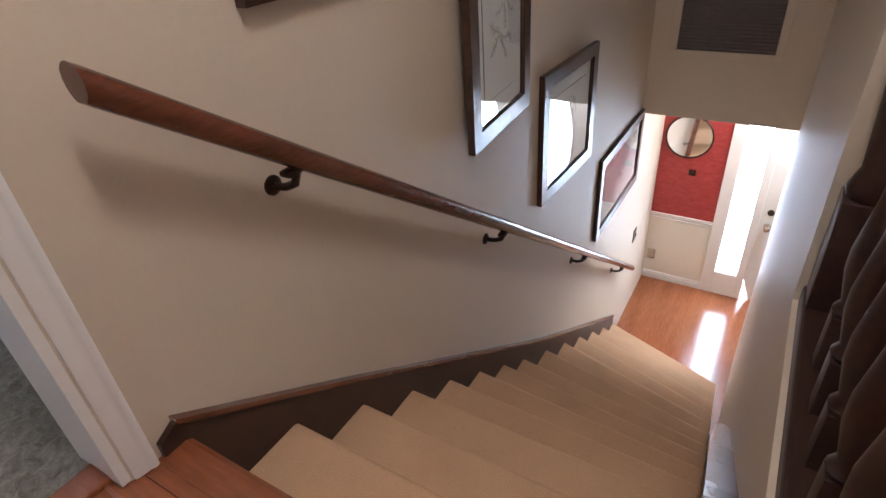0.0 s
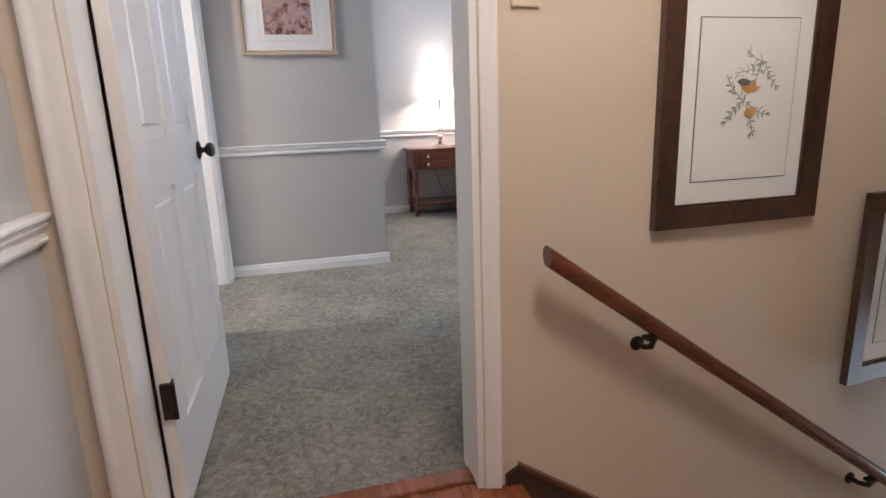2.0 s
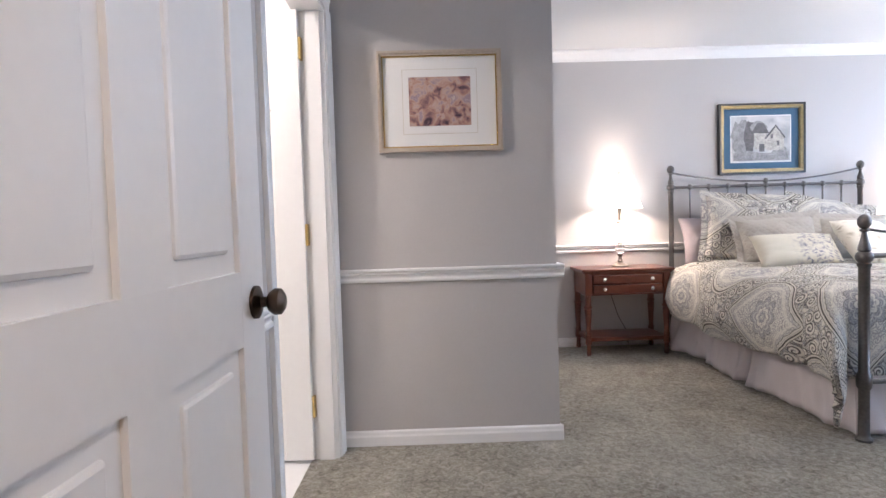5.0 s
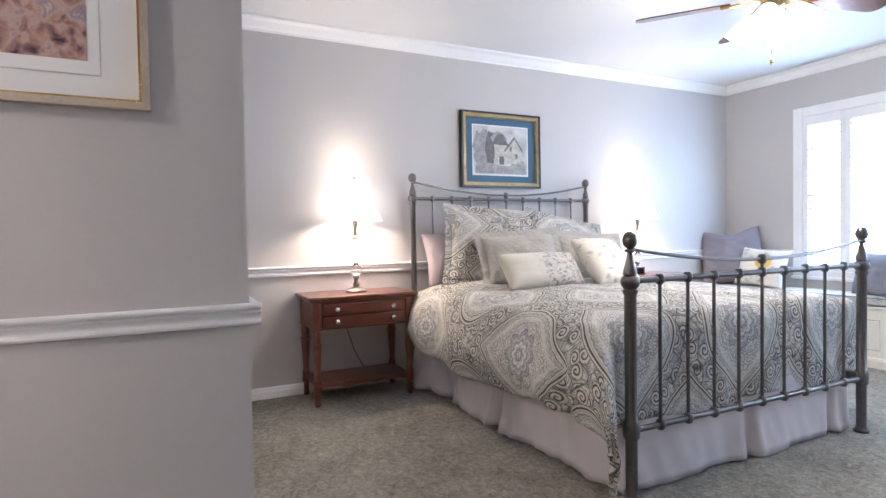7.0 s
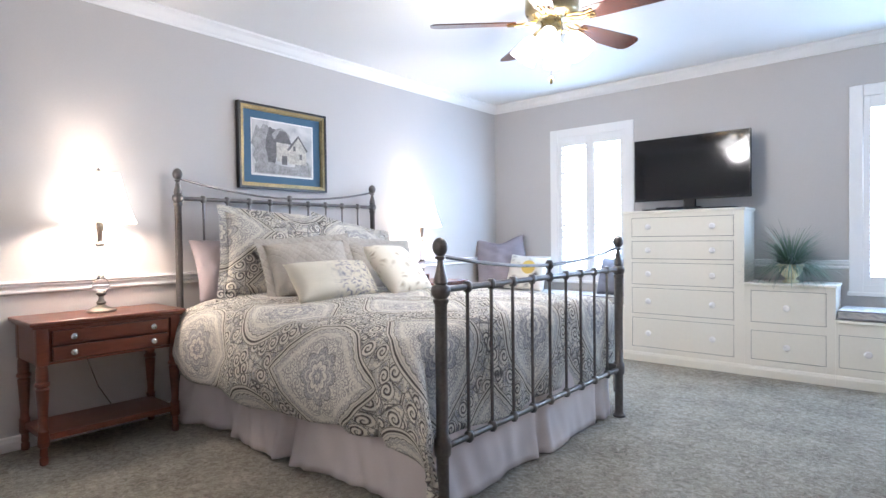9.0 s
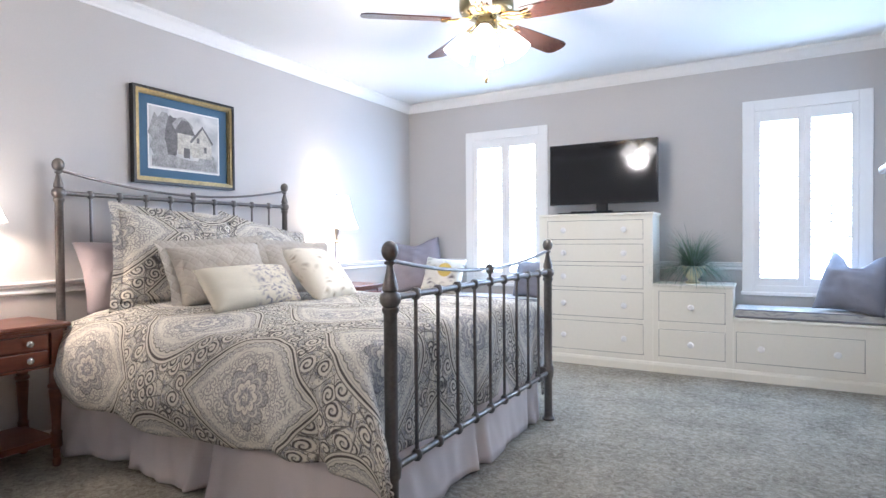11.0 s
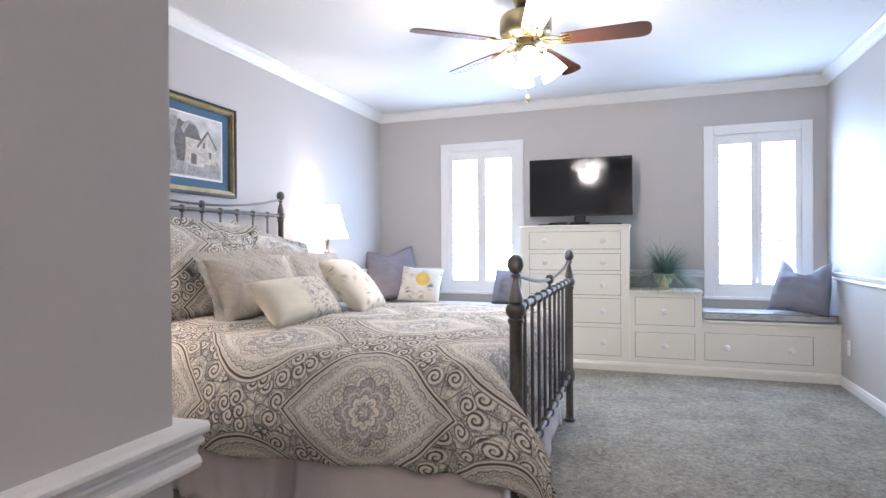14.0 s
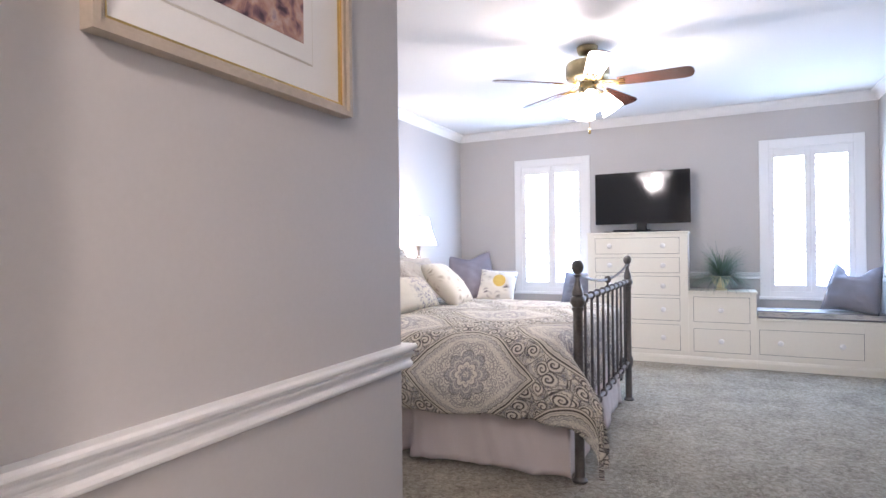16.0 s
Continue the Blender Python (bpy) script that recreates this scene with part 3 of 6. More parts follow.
def paisley():
    """cream cotton printed with pale ogee medallions between dark curled paisley"""
    m = bpy.data.materials.new("paisley_print")
    m.use_nodes = True
    nt = m.node_tree
    L = nt.links.new
    b = nt.nodes["Principled BSDF"]
    b.inputs["Roughness"].default_value = 0.9
    b.inputs["Specular IOR Level"].default_value = 0.15
    uv = nt.nodes.new("ShaderNodeUVMap")

    def math_(op, a, c=None, d=None):
        n = nt.nodes.new("ShaderNodeMath")
        n.operation = op
        for i, q in enumerate((a, c, d)):
            if q is None:
                continue
            if isinstance(q, (int, float)):
                n.inputs[i].default_value = q
            else:
                L(q, n.inputs[i])
        return n.outputs[0]

    def vec_(op, a, c, d=None):
        n = nt.nodes.new("ShaderNodeVectorMath")
        n.operation = op
        for i, q in enumerate((a, c, d)):
            if q is None:
                continue
            if isinstance(q, tuple):
                n.inputs[i].default_value = q
            else:
                L(q, n.inputs[i])
        return n.outputs[0]

    def band(v, lo, hi, soft=0.003):
        a = nt.nodes.new("ShaderNodeMapRange")
        a.interpolation_type = "SMOOTHSTEP"
        a.inputs[1].default_value, a.inputs[2].default_value = lo - soft, lo + soft
        L(v, a.inputs[0])
        c = nt.nodes.new("ShaderNodeMapRange")
        c.interpolation_type = "SMOOTHSTEP"
        c.inputs[1].default_value, c.inputs[2].default_value = hi - soft, hi + soft
        c.inputs[3].default_value, c.inputs[4].default_value = 1, 0
        L(v, c.inputs[0])
        return math_("MULTIPLY", a.outputs[0], c.outputs[0])

    def mix(fac, a, c):
        n = nt.nodes.new("ShaderNodeMix")
        n.data_type = "RGBA"
        L(fac, n.inputs[0])
        for i, q in ((6, a), (7, c)):
            if isinstance(q, tuple):
                n.inputs[i].default_value = rgb(q)
            else:
                L(q, n.inputs[i])
        return n.outputs[2]

    def split(v):
        n = nt.nodes.new("ShaderNodeSeparateXYZ")
        L(v, n.inputs[0])
        return n.outputs[0], n.outputs[1]

    wob = nt.nodes.new("ShaderNodeTexNoise")
    wob.inputs["Scale"].default_value, wob.inputs["Detail"].default_value = 5.0, 2
    L(uv.outputs[0], wob.inputs[0])
    base = vec_("MULTIPLY_ADD", wob.outputs["Color"], (0.012, 0.012, 0), uv.outputs[0])
    U0, V0 = split(base)
    PU, PV = 0.70, 1.06

    def cell(o):
        fu = math_("SUBTRACT", math_("FRACT", math_("ADD", math_("DIVIDE", U0, PU), o)), 0.5)
        fv = math_("SUBTRACT", math_("FRACT", math_("ADD", math_("DIVIDE", V0, PV), o)), 0.5)
        return fu, fv

    (ua, va), (ub, vb) = cell(0.0), cell(0.5)
    # bell-shaped outlines: round shoulders that run out into hollow tips
    g = math_("SUBTRACT", math_("ADD", 0.5, math_("MULTIPLY", math_("COSINE", math_("MULTIPLY", va, 2 * math.pi)), 0.5)), math_("ABSOLUTE", math_("MULTIPLY", ua, 2.0)))
    near = math_("GREATER_THAN", g, 0.0)

    def pick(a, c):
        return math_("ADD", math_("MULTIPLY", near, a), math_("MULTIPLY", math_("SUBTRACT", 1.0, near), c))

    x, y = math_("MULTIPLY", pick(ua, ub), PU), math_("MULTIPLY", pick(va, vb), PV)
    ogee = math_("MULTIPLY", math_("ABSOLUTE", g), 0.5)
    r = math_("SQRT", math_("ADD", math_("MULTIPLY", x, x), math_("MULTIPLY", y, y)))
    ang = math_("ARCTAN2", y, x)

    def cells(scale, rnd):
        """distance and angle about the middle of each cell, and distance to its edge"""
        n = nt.nodes.new("ShaderNodeTexVoronoi")
        n.inputs["Scale"].default_value, n.inputs["Randomness"].default_value = scale, rnd
        L(base, n.inputs[0])
        e = nt.nodes.new("ShaderNodeTexVoronoi")
        e.feature = "DISTANCE_TO_EDGE"
        e.inputs["Scale"].default_value, e.inputs["Randomness"].default_value = scale, rnd
        L(base, e.inputs[0])
        dx, dy = split(vec_("SUBTRACT", base, n.outputs["Position"]))
        d = math_("SQRT", math_("ADD", math_("MULTIPLY", dx, dx), math_("MULTIPLY", dy, dy)))
        tint = nt.nodes.new("ShaderNodeSeparateColor")
        L(n.outputs["Color"], tint.inputs[0])
        return d, math_("ARCTAN2", dy, dx), e.outputs["Distance"], tint.outputs[0]

    cream, pale, grey, navy, dark = (0.66, 0.62, 0.53), (0.70, 0.665, 0.58), (0.34, 0.325, 0.31), (0.20, 0.20, 0.24), (0.060, 0.050, 0.047)
    d1, a1, e1, t1 = cells(11.5, 0.9)
    d2, a2, e2, t2 = cells(27, 0.9)
    d3, a3, e3, t3 = cells(60, 0.9)
    # filling: curls with dark outlines, small blossoms between
    col = mix(band(t2, 0.55, 2, 0.1), cream, (0.47, 0.445, 0.40))
    blossom = math_("MULTIPLY", d2, math_("ADD", 1.0, math_("MULTIPLY", math_("COSINE", math_("MULTIPLY", a2, 5.0)), 0.30)))
    col = mix(math_("MULTIPLY", band(blossom, 0.0095, 0.0120, 0.0012), 0.80), col, dark)
    col = mix(math_("MULTIPLY", band(blossom, -1, 0.0060, 0.001), 0.80), col, navy)
    col = mix(math_("MULTIPLY", band(e2, -1, 0.030, 0.02), 0.55), col, grey)
    curl = math_("SINE", math_("ADD", a1, math_("MULTIPLY", d1, 340.0)))
    inside = band(d1, 0.004, 0.033, 0.006)
    col = mix(math_("MULTIPLY", inside, band(curl, -2, -0.25, 0.2)), col, cream)
    col = mix(math_("MULTIPLY", inside, math_("MULTIPLY", band(curl, 0.52, 2, 0.22), 0.88)), col, dark)
    col = mix(math_("MULTIPLY", band(math_("ADD", d1, math_("MULTIPLY", math_("ABSOLUTE", math_("SINE", math_("MULTIPLY", a1, 8.0))), 0.004)), 0.0385, 0.0410, 0.0012), 0.85), col, dark)
    col = mix(math_("MULTIPLY", band(e1, -1, 0.020, 0.014), 0.80), col, (0.085, 0.076, 0.076))
    # the pale field of a medallion, finely drawn over
    inner = pale
    sprig = math_("SINE", math_("ADD", math_("MULTIPLY", a2, 2.0), math_("MULTIPLY", d2, 420.0)))
    inner = mix(math_("MULTIPLY", band(sprig, 0.40, 2, 0.25), 0.75), inner, (0.24, 0.23, 0.23))
    inner = mix(math_("MULTIPLY", band(d3, -1, 0.0045, 0.0015), 0.55), inner, grey)
    inner = mix(math_("MULTIPLY", band(ogee, 0.225, 0.262, 0.014), 0.7), inner, pale)
    field = band(ogee, 0.178, 2, 0.006)
    col = mix(field, col, inner)
    # the outline: dark double line, light band, scalloped inner edge
    scal = math_("ADD", ogee, math_("MULTIPLY", math_("ABSOLUTE", math_("SINE", math_("MULTIPLY", ang, 17.0))), 0.012))
    for v, lo, hi, c, q in ((ogee, 0.112, 0.178, cream, 0.9), (ogee, 0.113, 0.120, dark, 0.80), (ogee, 0.134, 0.148, dark, 0.92), (ogee, 0.158, 0.163, grey, 0.8), (scal, 0.186, 0.193, (0.10, 0.095, 0.095), 0.8), (scal, 0.200, 0.212, (0.44, 0.42, 0.40), 0.8), (scal, 0.220, 0.225, grey, 0.8)):
        col = mix(math_("MULTIPLY", band(v, lo, hi, 0.0025), q), col, c)
    # rosette in the middle
    petal = math_("MULTIPLY", r, math_("ADD", 1.14, math_("MULTIPLY", math_("SQRT", math_("ABSOLUTE", math_("COSINE", math_("MULTIPLY", ang, 4.0)))), -0.36)))
    leaf = math_("MULTIPLY", r, math_("ADD", 1.10, math_("MULTIPLY", math_("SQRT", math_("ABSOLUTE", math_("SINE", math_("MULTIPLY", ang, 4.0)))), -0.30)))
    for v, lo, hi, c, q in ((leaf, 0.124, 0.130, grey, 0.85), (leaf, 0.140, 0.144, grey, 0.8), (petal, 0.050, 0.094, navy, 0.46), (petal, 0.094, 0.0985, (0.12, 0.11, 0.12), 0.75), (petal, 0.066, 0.072, pale, 0.85), (petal, 0.038, 0.050, pale, 0.9), (petal, 0.050, 0.053, (0.12, 0.11, 0.12), 0.7), (petal, 0.014, 0.028, navy, 0.65)):
        col = mix(math_("MULTIPLY", band(v, lo, hi, 0.002), q), col, c)
    L(col, b.inputs["Base Color"])
    fine = nt.nodes.new("ShaderNodeTexNoise")
    fine.inputs["Scale"].default_value = 160
    L(uv.outputs[0], fine.inputs[0])
    pucker = nt.nodes.new("ShaderNodeTexNoise")
    pucker.inputs["Scale"].default_value, pucker.inputs["Detail"].default_value = 14, 3
    L(uv.outputs[0], pucker.inputs[0])
    bp = nt.nodes.new("ShaderNodeBump")
    bp.inputs["Strength"].default_value, bp.inputs["Distance"].default_value = 0.3, 0.002
    L(fine.outputs[0], bp.inputs["Height"])
    bq = nt.nodes.new("ShaderNodeBump")
    bq.inputs["Strength"].default_value, bq.inputs["Distance"].default_value = 0.5, 0.02
    L(pucker.outputs[0], bq.inputs["Height"])
    L(bp.outputs[0], bq.inputs["Normal"])
    L(bq.outputs[0], b.inputs["Normal"])
    return m


PAISLEY = paisley()


def uv_grid(me, nr, nc, fn):
    """uv by grid index, for a mesh made of one quad_grid"""
    lay = me.uv_layers.new(name="UVMap")
    for lp in me.loops:
        i, j = divmod(lp.vertex_index, nc)
        lay.data[lp.index].uv = fn(i, j)


def comforter():
    xa, xb = -5.25, -3.47            # pillow end, foot end
    yl, yr = 2.06, 3.78
    top = 0.70
    NR, NC = 130, 170
    dropS, dropE = 0.45, 0.47
    half = (yr - yl) / 2
    pts = []
    Ls, Lt = (xb - xa) + dropE, 2 * half + 2 * dropS
    R = 0.09

    def bend(d):
        q = min(d, R * 1.57) / R
        return R * math.sin(q), R * (1 - math.cos(q)) + max(0, d - R * 1.57)

    def bell(v, w):
        return math.exp(-(v / w) ** 2)

    for i in range(NR + 1):
        s = Ls * i / NR
        row = []
        for j in range(NC + 1):
            t = -Lt / 2 + Lt * j / NC
            a, b = max(0.0, s - (xb - xa)), max(0.0, abs(t) - half)
            sg = 1 if t > 0 else -1
            d = math.hypot(a, b)
            ux, uy = (a / d, b / d) if d > 1e-6 else (0.0, 0.0)
            h, drop = bend(d)
            corner = 2 * ux * uy
            hang = min(1.0, drop / 0.28)
            fold = noise.noise(Vector((s * 2.3, t * 2.3, 3.1)))
            fold2 = noise.noise(Vector((s * 6.0, t * 6.0, 8.3)))
            fold3 = noise.noise(Vector((s * 13.0, t * 13.0, 1.7)))
            edge = max(min(abs(t), half) / half, 0.0)
            puff = 0.055 * (1 - edge ** 4) * (1 - min(1.0, max(0.0, (s - (xb - xa) + 0.15) / 0.4)))
            x = xa + min(s, xb - xa) + ux * h * 0.55
            y = (yl + yr) / 2 + sg * (min(abs(t), half) + uy * h * 0.62)
            z = top + puff - drop * (1 - 0.06 * corner) + 0.016 * fold * (1 - hang) + 0.010 * fold2 * (1 - 0.5 * hang) + 0.004 * fold3
            # hanging sides swell and ripple
            if b > 0:
                rip = 0.016 * math.sin(s * 9 + 1.5 * math.sin(s * 3.7 + sg)) + 0.034 * fold + 0.014 * fold2 + 0.006 * fold3
                y += sg * uy * (hang * rip + 0.060 * math.sin(math.pi * min(1.0, drop / 0.45)) + 0.03 * hang)
                z += hang * uy * (0.016 * math.sin(s * 4.3 + 0.9) + 0.008 * math.sin(s * 13 + 1))
                # the crease before the corner, and the corner's flare
                y -= sg * 0.055 * bell(s - (xb - xa) + 0.10, 0.045) * hang * uy
                y += sg * 0.035 * bell(s - (xb - xa) + 0.22, 0.07) * hang * uy
                y += sg * (0.12 if sg < 0 else 0.02) * corner * hang
            if a > 0:
                x += ux * hang * (0.014 * math.sin(t * 13 + 1.4 * math.sin(t * 4)) + 0.012 * fold2)
                z += hang * ux * 0.018 * math.sin(t * 8 + 1)
                x += (0.24 if sg < 0 else 0.0) * corner * hang
                out = max(0.0, yl + 0.015 - y) if sg < 0 else max(0.0, y - yr - 0.015)
                x = min(x, -3.408 + (0.20 if sg < 0 else 0.02) * min(1.0, out / 0.05))
            row.append((x, y, max(z, 0.035)))
        pts.append(row)
    me = Bld().quad_grid(pts).mesh("comforter", PAISLEY, True)
    uv_grid(me, NR + 1, NC + 1, lambda i, j: (-Lt / 2 + Lt * j / NC + 1.45, Ls * i / NR + 0.225))
    for q in me.polygons:
        q.use_smooth = True
    ob = new("comforter", me)
    so = ob.modifiers.new("thickness", "SOLIDIFY")
    so.thickness, so.offset = 0.022, -1
    return tagged(ob, "grey and cream paisley printed comforter spread over the bed", "comforter")


comforter()


def bed_skirt():
    e = thing("bed_skirt", (-3.46, 2.16, 0), "taupe linen bed skirt hanging to the carpet with pleats", "bed skirt")

    def panel(p0, p1, out, seed, splits=()):
        L_ = (Vector(p1) - Vector(p0)).length
        n = int(L_ / 0.010)
        rows = []
        for k in range(13):
            h = k / 12
            z = 0.40 * (1 - h) + 0.008
            row = []
            for i in range(n + 1):
                q = i / n
                p = Vector(p0).lerp(Vector(p1), q)
                d = q * L_
                f = (0.060 * noise.noise(Vector((d * 2.6, seed, 0.0))) + 0.050 * noise.noise(Vector((d * 6 + h, seed, 0.5 * h))) + 0.020 * noise.noise(Vector((d * 14 - 2 * h, seed, 1.5 * h)))) * (0.15 + h)
                f += 0.045 * h ** 3 * max(0.0, noise.noise(Vector((d * 4.1, seed + 3, 2.0))))
                for sp in splits:
                    g = math.exp(-((d - sp) / 0.030) ** 2)
                    f -= 0.075 * g * (0.4 + 0.6 * h)
                    f += 0.03 * math.exp(-((abs(d - sp) - 0.06) / 0.03) ** 2) * h
                f += 0.055 * h
                zz = z + (0.012 * noise.noise(Vector((d * 5, seed, 5.0))) if k == 12 else 0)
                row.append((p.x + out[0] * f, p.y + out[1] * f, max(zz, 0.004)))
            rows.append(row)
        ob = part("skirt_panel", Bld().quad_grid(rows), LINEN, e, smooth=True)
        so = ob.modifiers.new("thickness", "SOLIDIFY")
        so.thickness = 0.004
    # local to the foot corner
    panel((-2.04, -0.025, 0), (0.045, -0.025, 0), (0, -1), 1.0, (1.16,))
    panel((0.022, -0.05, 0), (0.022, 1.58, 0), (0.45, 0), 4.0, (0.80, 1.45))
    panel((0.0, 1.56, 0), (-2.04, 1.56, 0), (0, 1), 7.0, (0.9,))


bed_skirt()


def pillow_mesh(w, h, t, seed, flange=0.0, wrinkle=1.0, chop=0.0):
    N = 22
    bd = Bld()
    for side in (1, -1):
        rows = []
        for i in range(N + 1):
            row = []
            for j in range(N + 1):
                u, v = -1 + 2 * i / N, -1 + 2 * j / N
                f = max(0.0, (1 - u * u) * (1 - v * v)) ** 0.42
                pin_u = 1 - 0.07 * (1 - v * v) * abs(u) ** 3
                pin_v = 1 - 0.07 * (1 - u * u) * abs(v) ** 3
                wr = wrinkle * (0.014 * noise.noise(Vector((u * 2.0, v * 2.0, seed))) + 0.009 * noise.noise(Vector((u * 3.5 + v * 2, v * 7, seed + side))))
                top = max(0.0, v)
                dent = chop * top * top * math.exp(-(u / 0.5) ** 2)
                row.append((u * w / 2 * pin_u * (1 - 1.1 * chop * top), v * h / 2 * pin_v - dent, side * (t / 2 * f + wr * f) * (1 - 0.8 * dent)))
            rows.append(row)
        bd.quad_grid(rows)
    if flange:
        for side in (1, -1):
            ring = []
            for k in range(4 * N + 1):
                q = k % (4 * N)
                s_, f_ = divmod(q, N)
                c = -1 + 2 * f_ / N
                u, v = ((c, -1), (1, c), (-c, 1), (-1, -c))[s_]
                pu, pv = 1 - 0.07 * (1 - v * v) * abs(u) ** 3, 1 - 0.07 * (1 - u * u) * abs(v) ** 3
                wob = 0.016 * noise.noise(Vector((u * 4, v * 4, seed + 9)))
                a = (u * w / 2 * pu, v * h / 2 * pv, side * 0.001)
                ring.append((a, (u * (w / 2 * pu + flange), v * (h / 2 * pv + flange), side * 0.002 + wob)))
            bd.quad_grid([[p[0] for p in ring], [p[1] for p in ring]])
    return bd


def pillow(name, at, size, rot, material, label, seed=0.0, group="pillows", flange=0.0, spin=0.0, wrinkle=1.0, chop=0.0):
    """at: the middle; size w, h, t; rot: degrees of rx, ry, rz; the face's outer side is +z before turning"""
    me = pillow_mesh(size[0], size[1], size[2], seed, flange, wrinkle, chop).mesh(name, material, True)
    lay = me.uv_layers.new(name="UVMap")
    for lp in me.loops:
        c = me.vertices[lp.vertex_index].co
        lay.data[lp.index].uv = (c.x + 1.3 + seed * 0.37, c.y + 0.9 + seed * 0.21)
    bm = bmesh.new()
    bm.from_mesh(me)
    bmesh.ops.remove_doubles(bm, verts=bm.verts[:], dist=0.0008)
    bm.to_mesh(me)
    bm.free()
    ob = new(name, me)
    ob.matrix_world = pose(*at, *rot) @ pose(0, 0, 0, 0, 0, spin)
    return tagged(ob, label, "pillow", group)


def quilt_mat():
    m = mat("oatmeal_quilt", (0.47, 0.43, 0.37), 0.85, scale=4, grain=220, bump=0.2, var=0.05)
    nt = m.node_tree
    L = nt.links.new
    tc = nt.nodes.new("ShaderNodeTexCoord")
    hs = []
    for s in (1, -1):
        w_ = nt.nodes.new("ShaderNodeVectorMath")
        w_.operation = "DOT_PRODUCT"
        w_.inputs[1].default_value = (1, s, 0)
        L(tc.outputs["Object"], w_.inputs[0])
        a = nt.nodes.new("ShaderNodeMath")
        a.operation = "MULTIPLY"
        a.inputs[1].default_value = 62
        L(w_.outputs["Value"], a.inputs[0])
        c = nt.nodes.new("ShaderNodeMath")
        c.operation = "SINE"
        L(a.outputs[0], c.inputs[0])
        d = nt.nodes.new("ShaderNodeMath")
        d.operation = "ABSOLUTE"
        L(c.outputs[0], d.inputs[0])
        e_ = nt.nodes.new("ShaderNodeMath")
        e_.operation = "POWER"
        e_.inputs[1].default_value = 0.4
        L(d.outputs[0], e_.inputs[0])
        hs.append(e_.outputs[0])
    mn = nt.nodes.new("ShaderNodeMath")
    mn.operation = "MINIMUM"
    L(hs[0], mn.inputs[0])
    L(hs[1], mn.inputs[1])
    bp = nt.nodes.new("ShaderNodeBump")
    bp.inputs["Strength"].default_value, bp.inputs["Distance"].default_value = 0.6, 0.006
    L(mn.outputs[0], bp.inputs["Height"])
    old = [n for n in nt.nodes if n.type == "BUMP" and n != bp][0]
    L(old.outputs[0], bp.inputs["Normal"])
    L(bp.outputs[0], nt.nodes["Principled BSDF"].inputs["Normal"])
    return m


QUILT = quilt_mat()


def sprig_mat(name, base, ink, scale, lo, hi, region=None, ink2=None):
    """plain cloth with a loose printed or stitched sprig pattern"""
    m = mat(name, base, 0.85, scale=4, grain=220, bump=0.2, var=0.04)
    nt = m.node_tree
    L = nt.links.new
    tc = nt.nodes.new("ShaderNodeTexCoord")
    v = nt.nodes.new("ShaderNodeTexVoronoi")
    v.inputs["Scale"].default_value = scale
    L(tc.outputs["Object"], v.inputs[0])
    w_ = nt.nodes.new("ShaderNodeTexWave")
    w_.wave_type = "RINGS"
    w_.inputs["Scale"].default_value, w_.inputs["Distortion"].default_value, w_.inputs["Detail"].default_value = scale * 0.8, 8, 1
    L(tc.outputs["Object"], w_.inputs[0])
    mr = nt.nodes.new("ShaderNodeMapRange")
    mr.inputs[1].default_value, mr.inputs[2].default_value = lo, hi
    mr.inputs[3].default_value, mr.inputs[4].default_value = 1, 0
    L(v.outputs["Distance"], mr.inputs[0])
    mul = nt.nodes.new("ShaderNodeMath")
    mul.operation = "MULTIPLY"
    L(mr.outputs[0], mul.inputs[0])
    L(w_.outputs["Fac"], mul.inputs[1])
    fac = mul.outputs[0]
    if region:
        sp = nt.nodes.new("ShaderNodeSeparateXYZ")
        L(tc.outputs["Object"], sp.inputs[0])
        rg = nt.nodes.new("ShaderNodeMapRange")
        rg.inputs[1].default_value, rg.inputs[2].default_value = region
        L(sp.outputs[0], rg.inputs[0])
        m2 = nt.nodes.new("ShaderNodeMath")
        m2.operation = "MULTIPLY"
        L(fac, m2.inputs[0])
        L(rg.outputs[0], m2.inputs[1])
        fac = m2.outputs[0]
    b = nt.nodes["Principled BSDF"]
    src = b.inputs["Base Color"].links[0].from_socket
    mx = nt.nodes.new("ShaderNodeMix")
    mx.data_type = "RGBA"
    L(fac, mx.inputs[0])
    L(src, mx.inputs[6])
    mx.inputs[7].default_value = rgb(ink)
    L(mx.outputs[2], b.inputs["Base Color"])
    return m


LUMBAR = sprig_mat("embroidered_lumbar", (0.66, 0.61, 0.50), (0.20, 0.20, 0.25), 30, 0.25, 0.75, (-0.08, 0.02))
STITCH = sprig_mat("ivory_stitched", (0.78, 0.73, 0.62), (0.42, 0.36, 0.26), 15, 0.10, 0.5)
FLOWER = sprig_mat("flower_print", (0.66, 0.63, 0.56), (0.11, 0.095, 0.11), 9, 0.15, 0.42)
_nt = FLOWER.node_tree
_tc, _d, _r, _m = (_nt.nodes.new(q) for q in ("ShaderNodeTexCoord", "ShaderNodeVectorMath", "ShaderNodeMapRange", "ShaderNodeMix"))
_d.operation = "DISTANCE"
_d.inputs[1].default_value = (0.03, 0.05, 0.06)
_r.inputs[1].default_value, _r.inputs[2].default_value, _r.inputs[3].default_value, _r.inputs[4].default_value = 0.068, 0.076, 1, 0
_m.data_type = "RGBA"
_m.inputs[7].default_value = rgb((0.62, 0.42, 0.10))
_src = _nt.nodes["Principled BSDF"].inputs["Base Color"].links[0].from_socket
_nt.links.new(_tc.outputs["Object"], _d.inputs[0])
_nt.links.new(_d.outputs["Value"], _r.inputs[0])
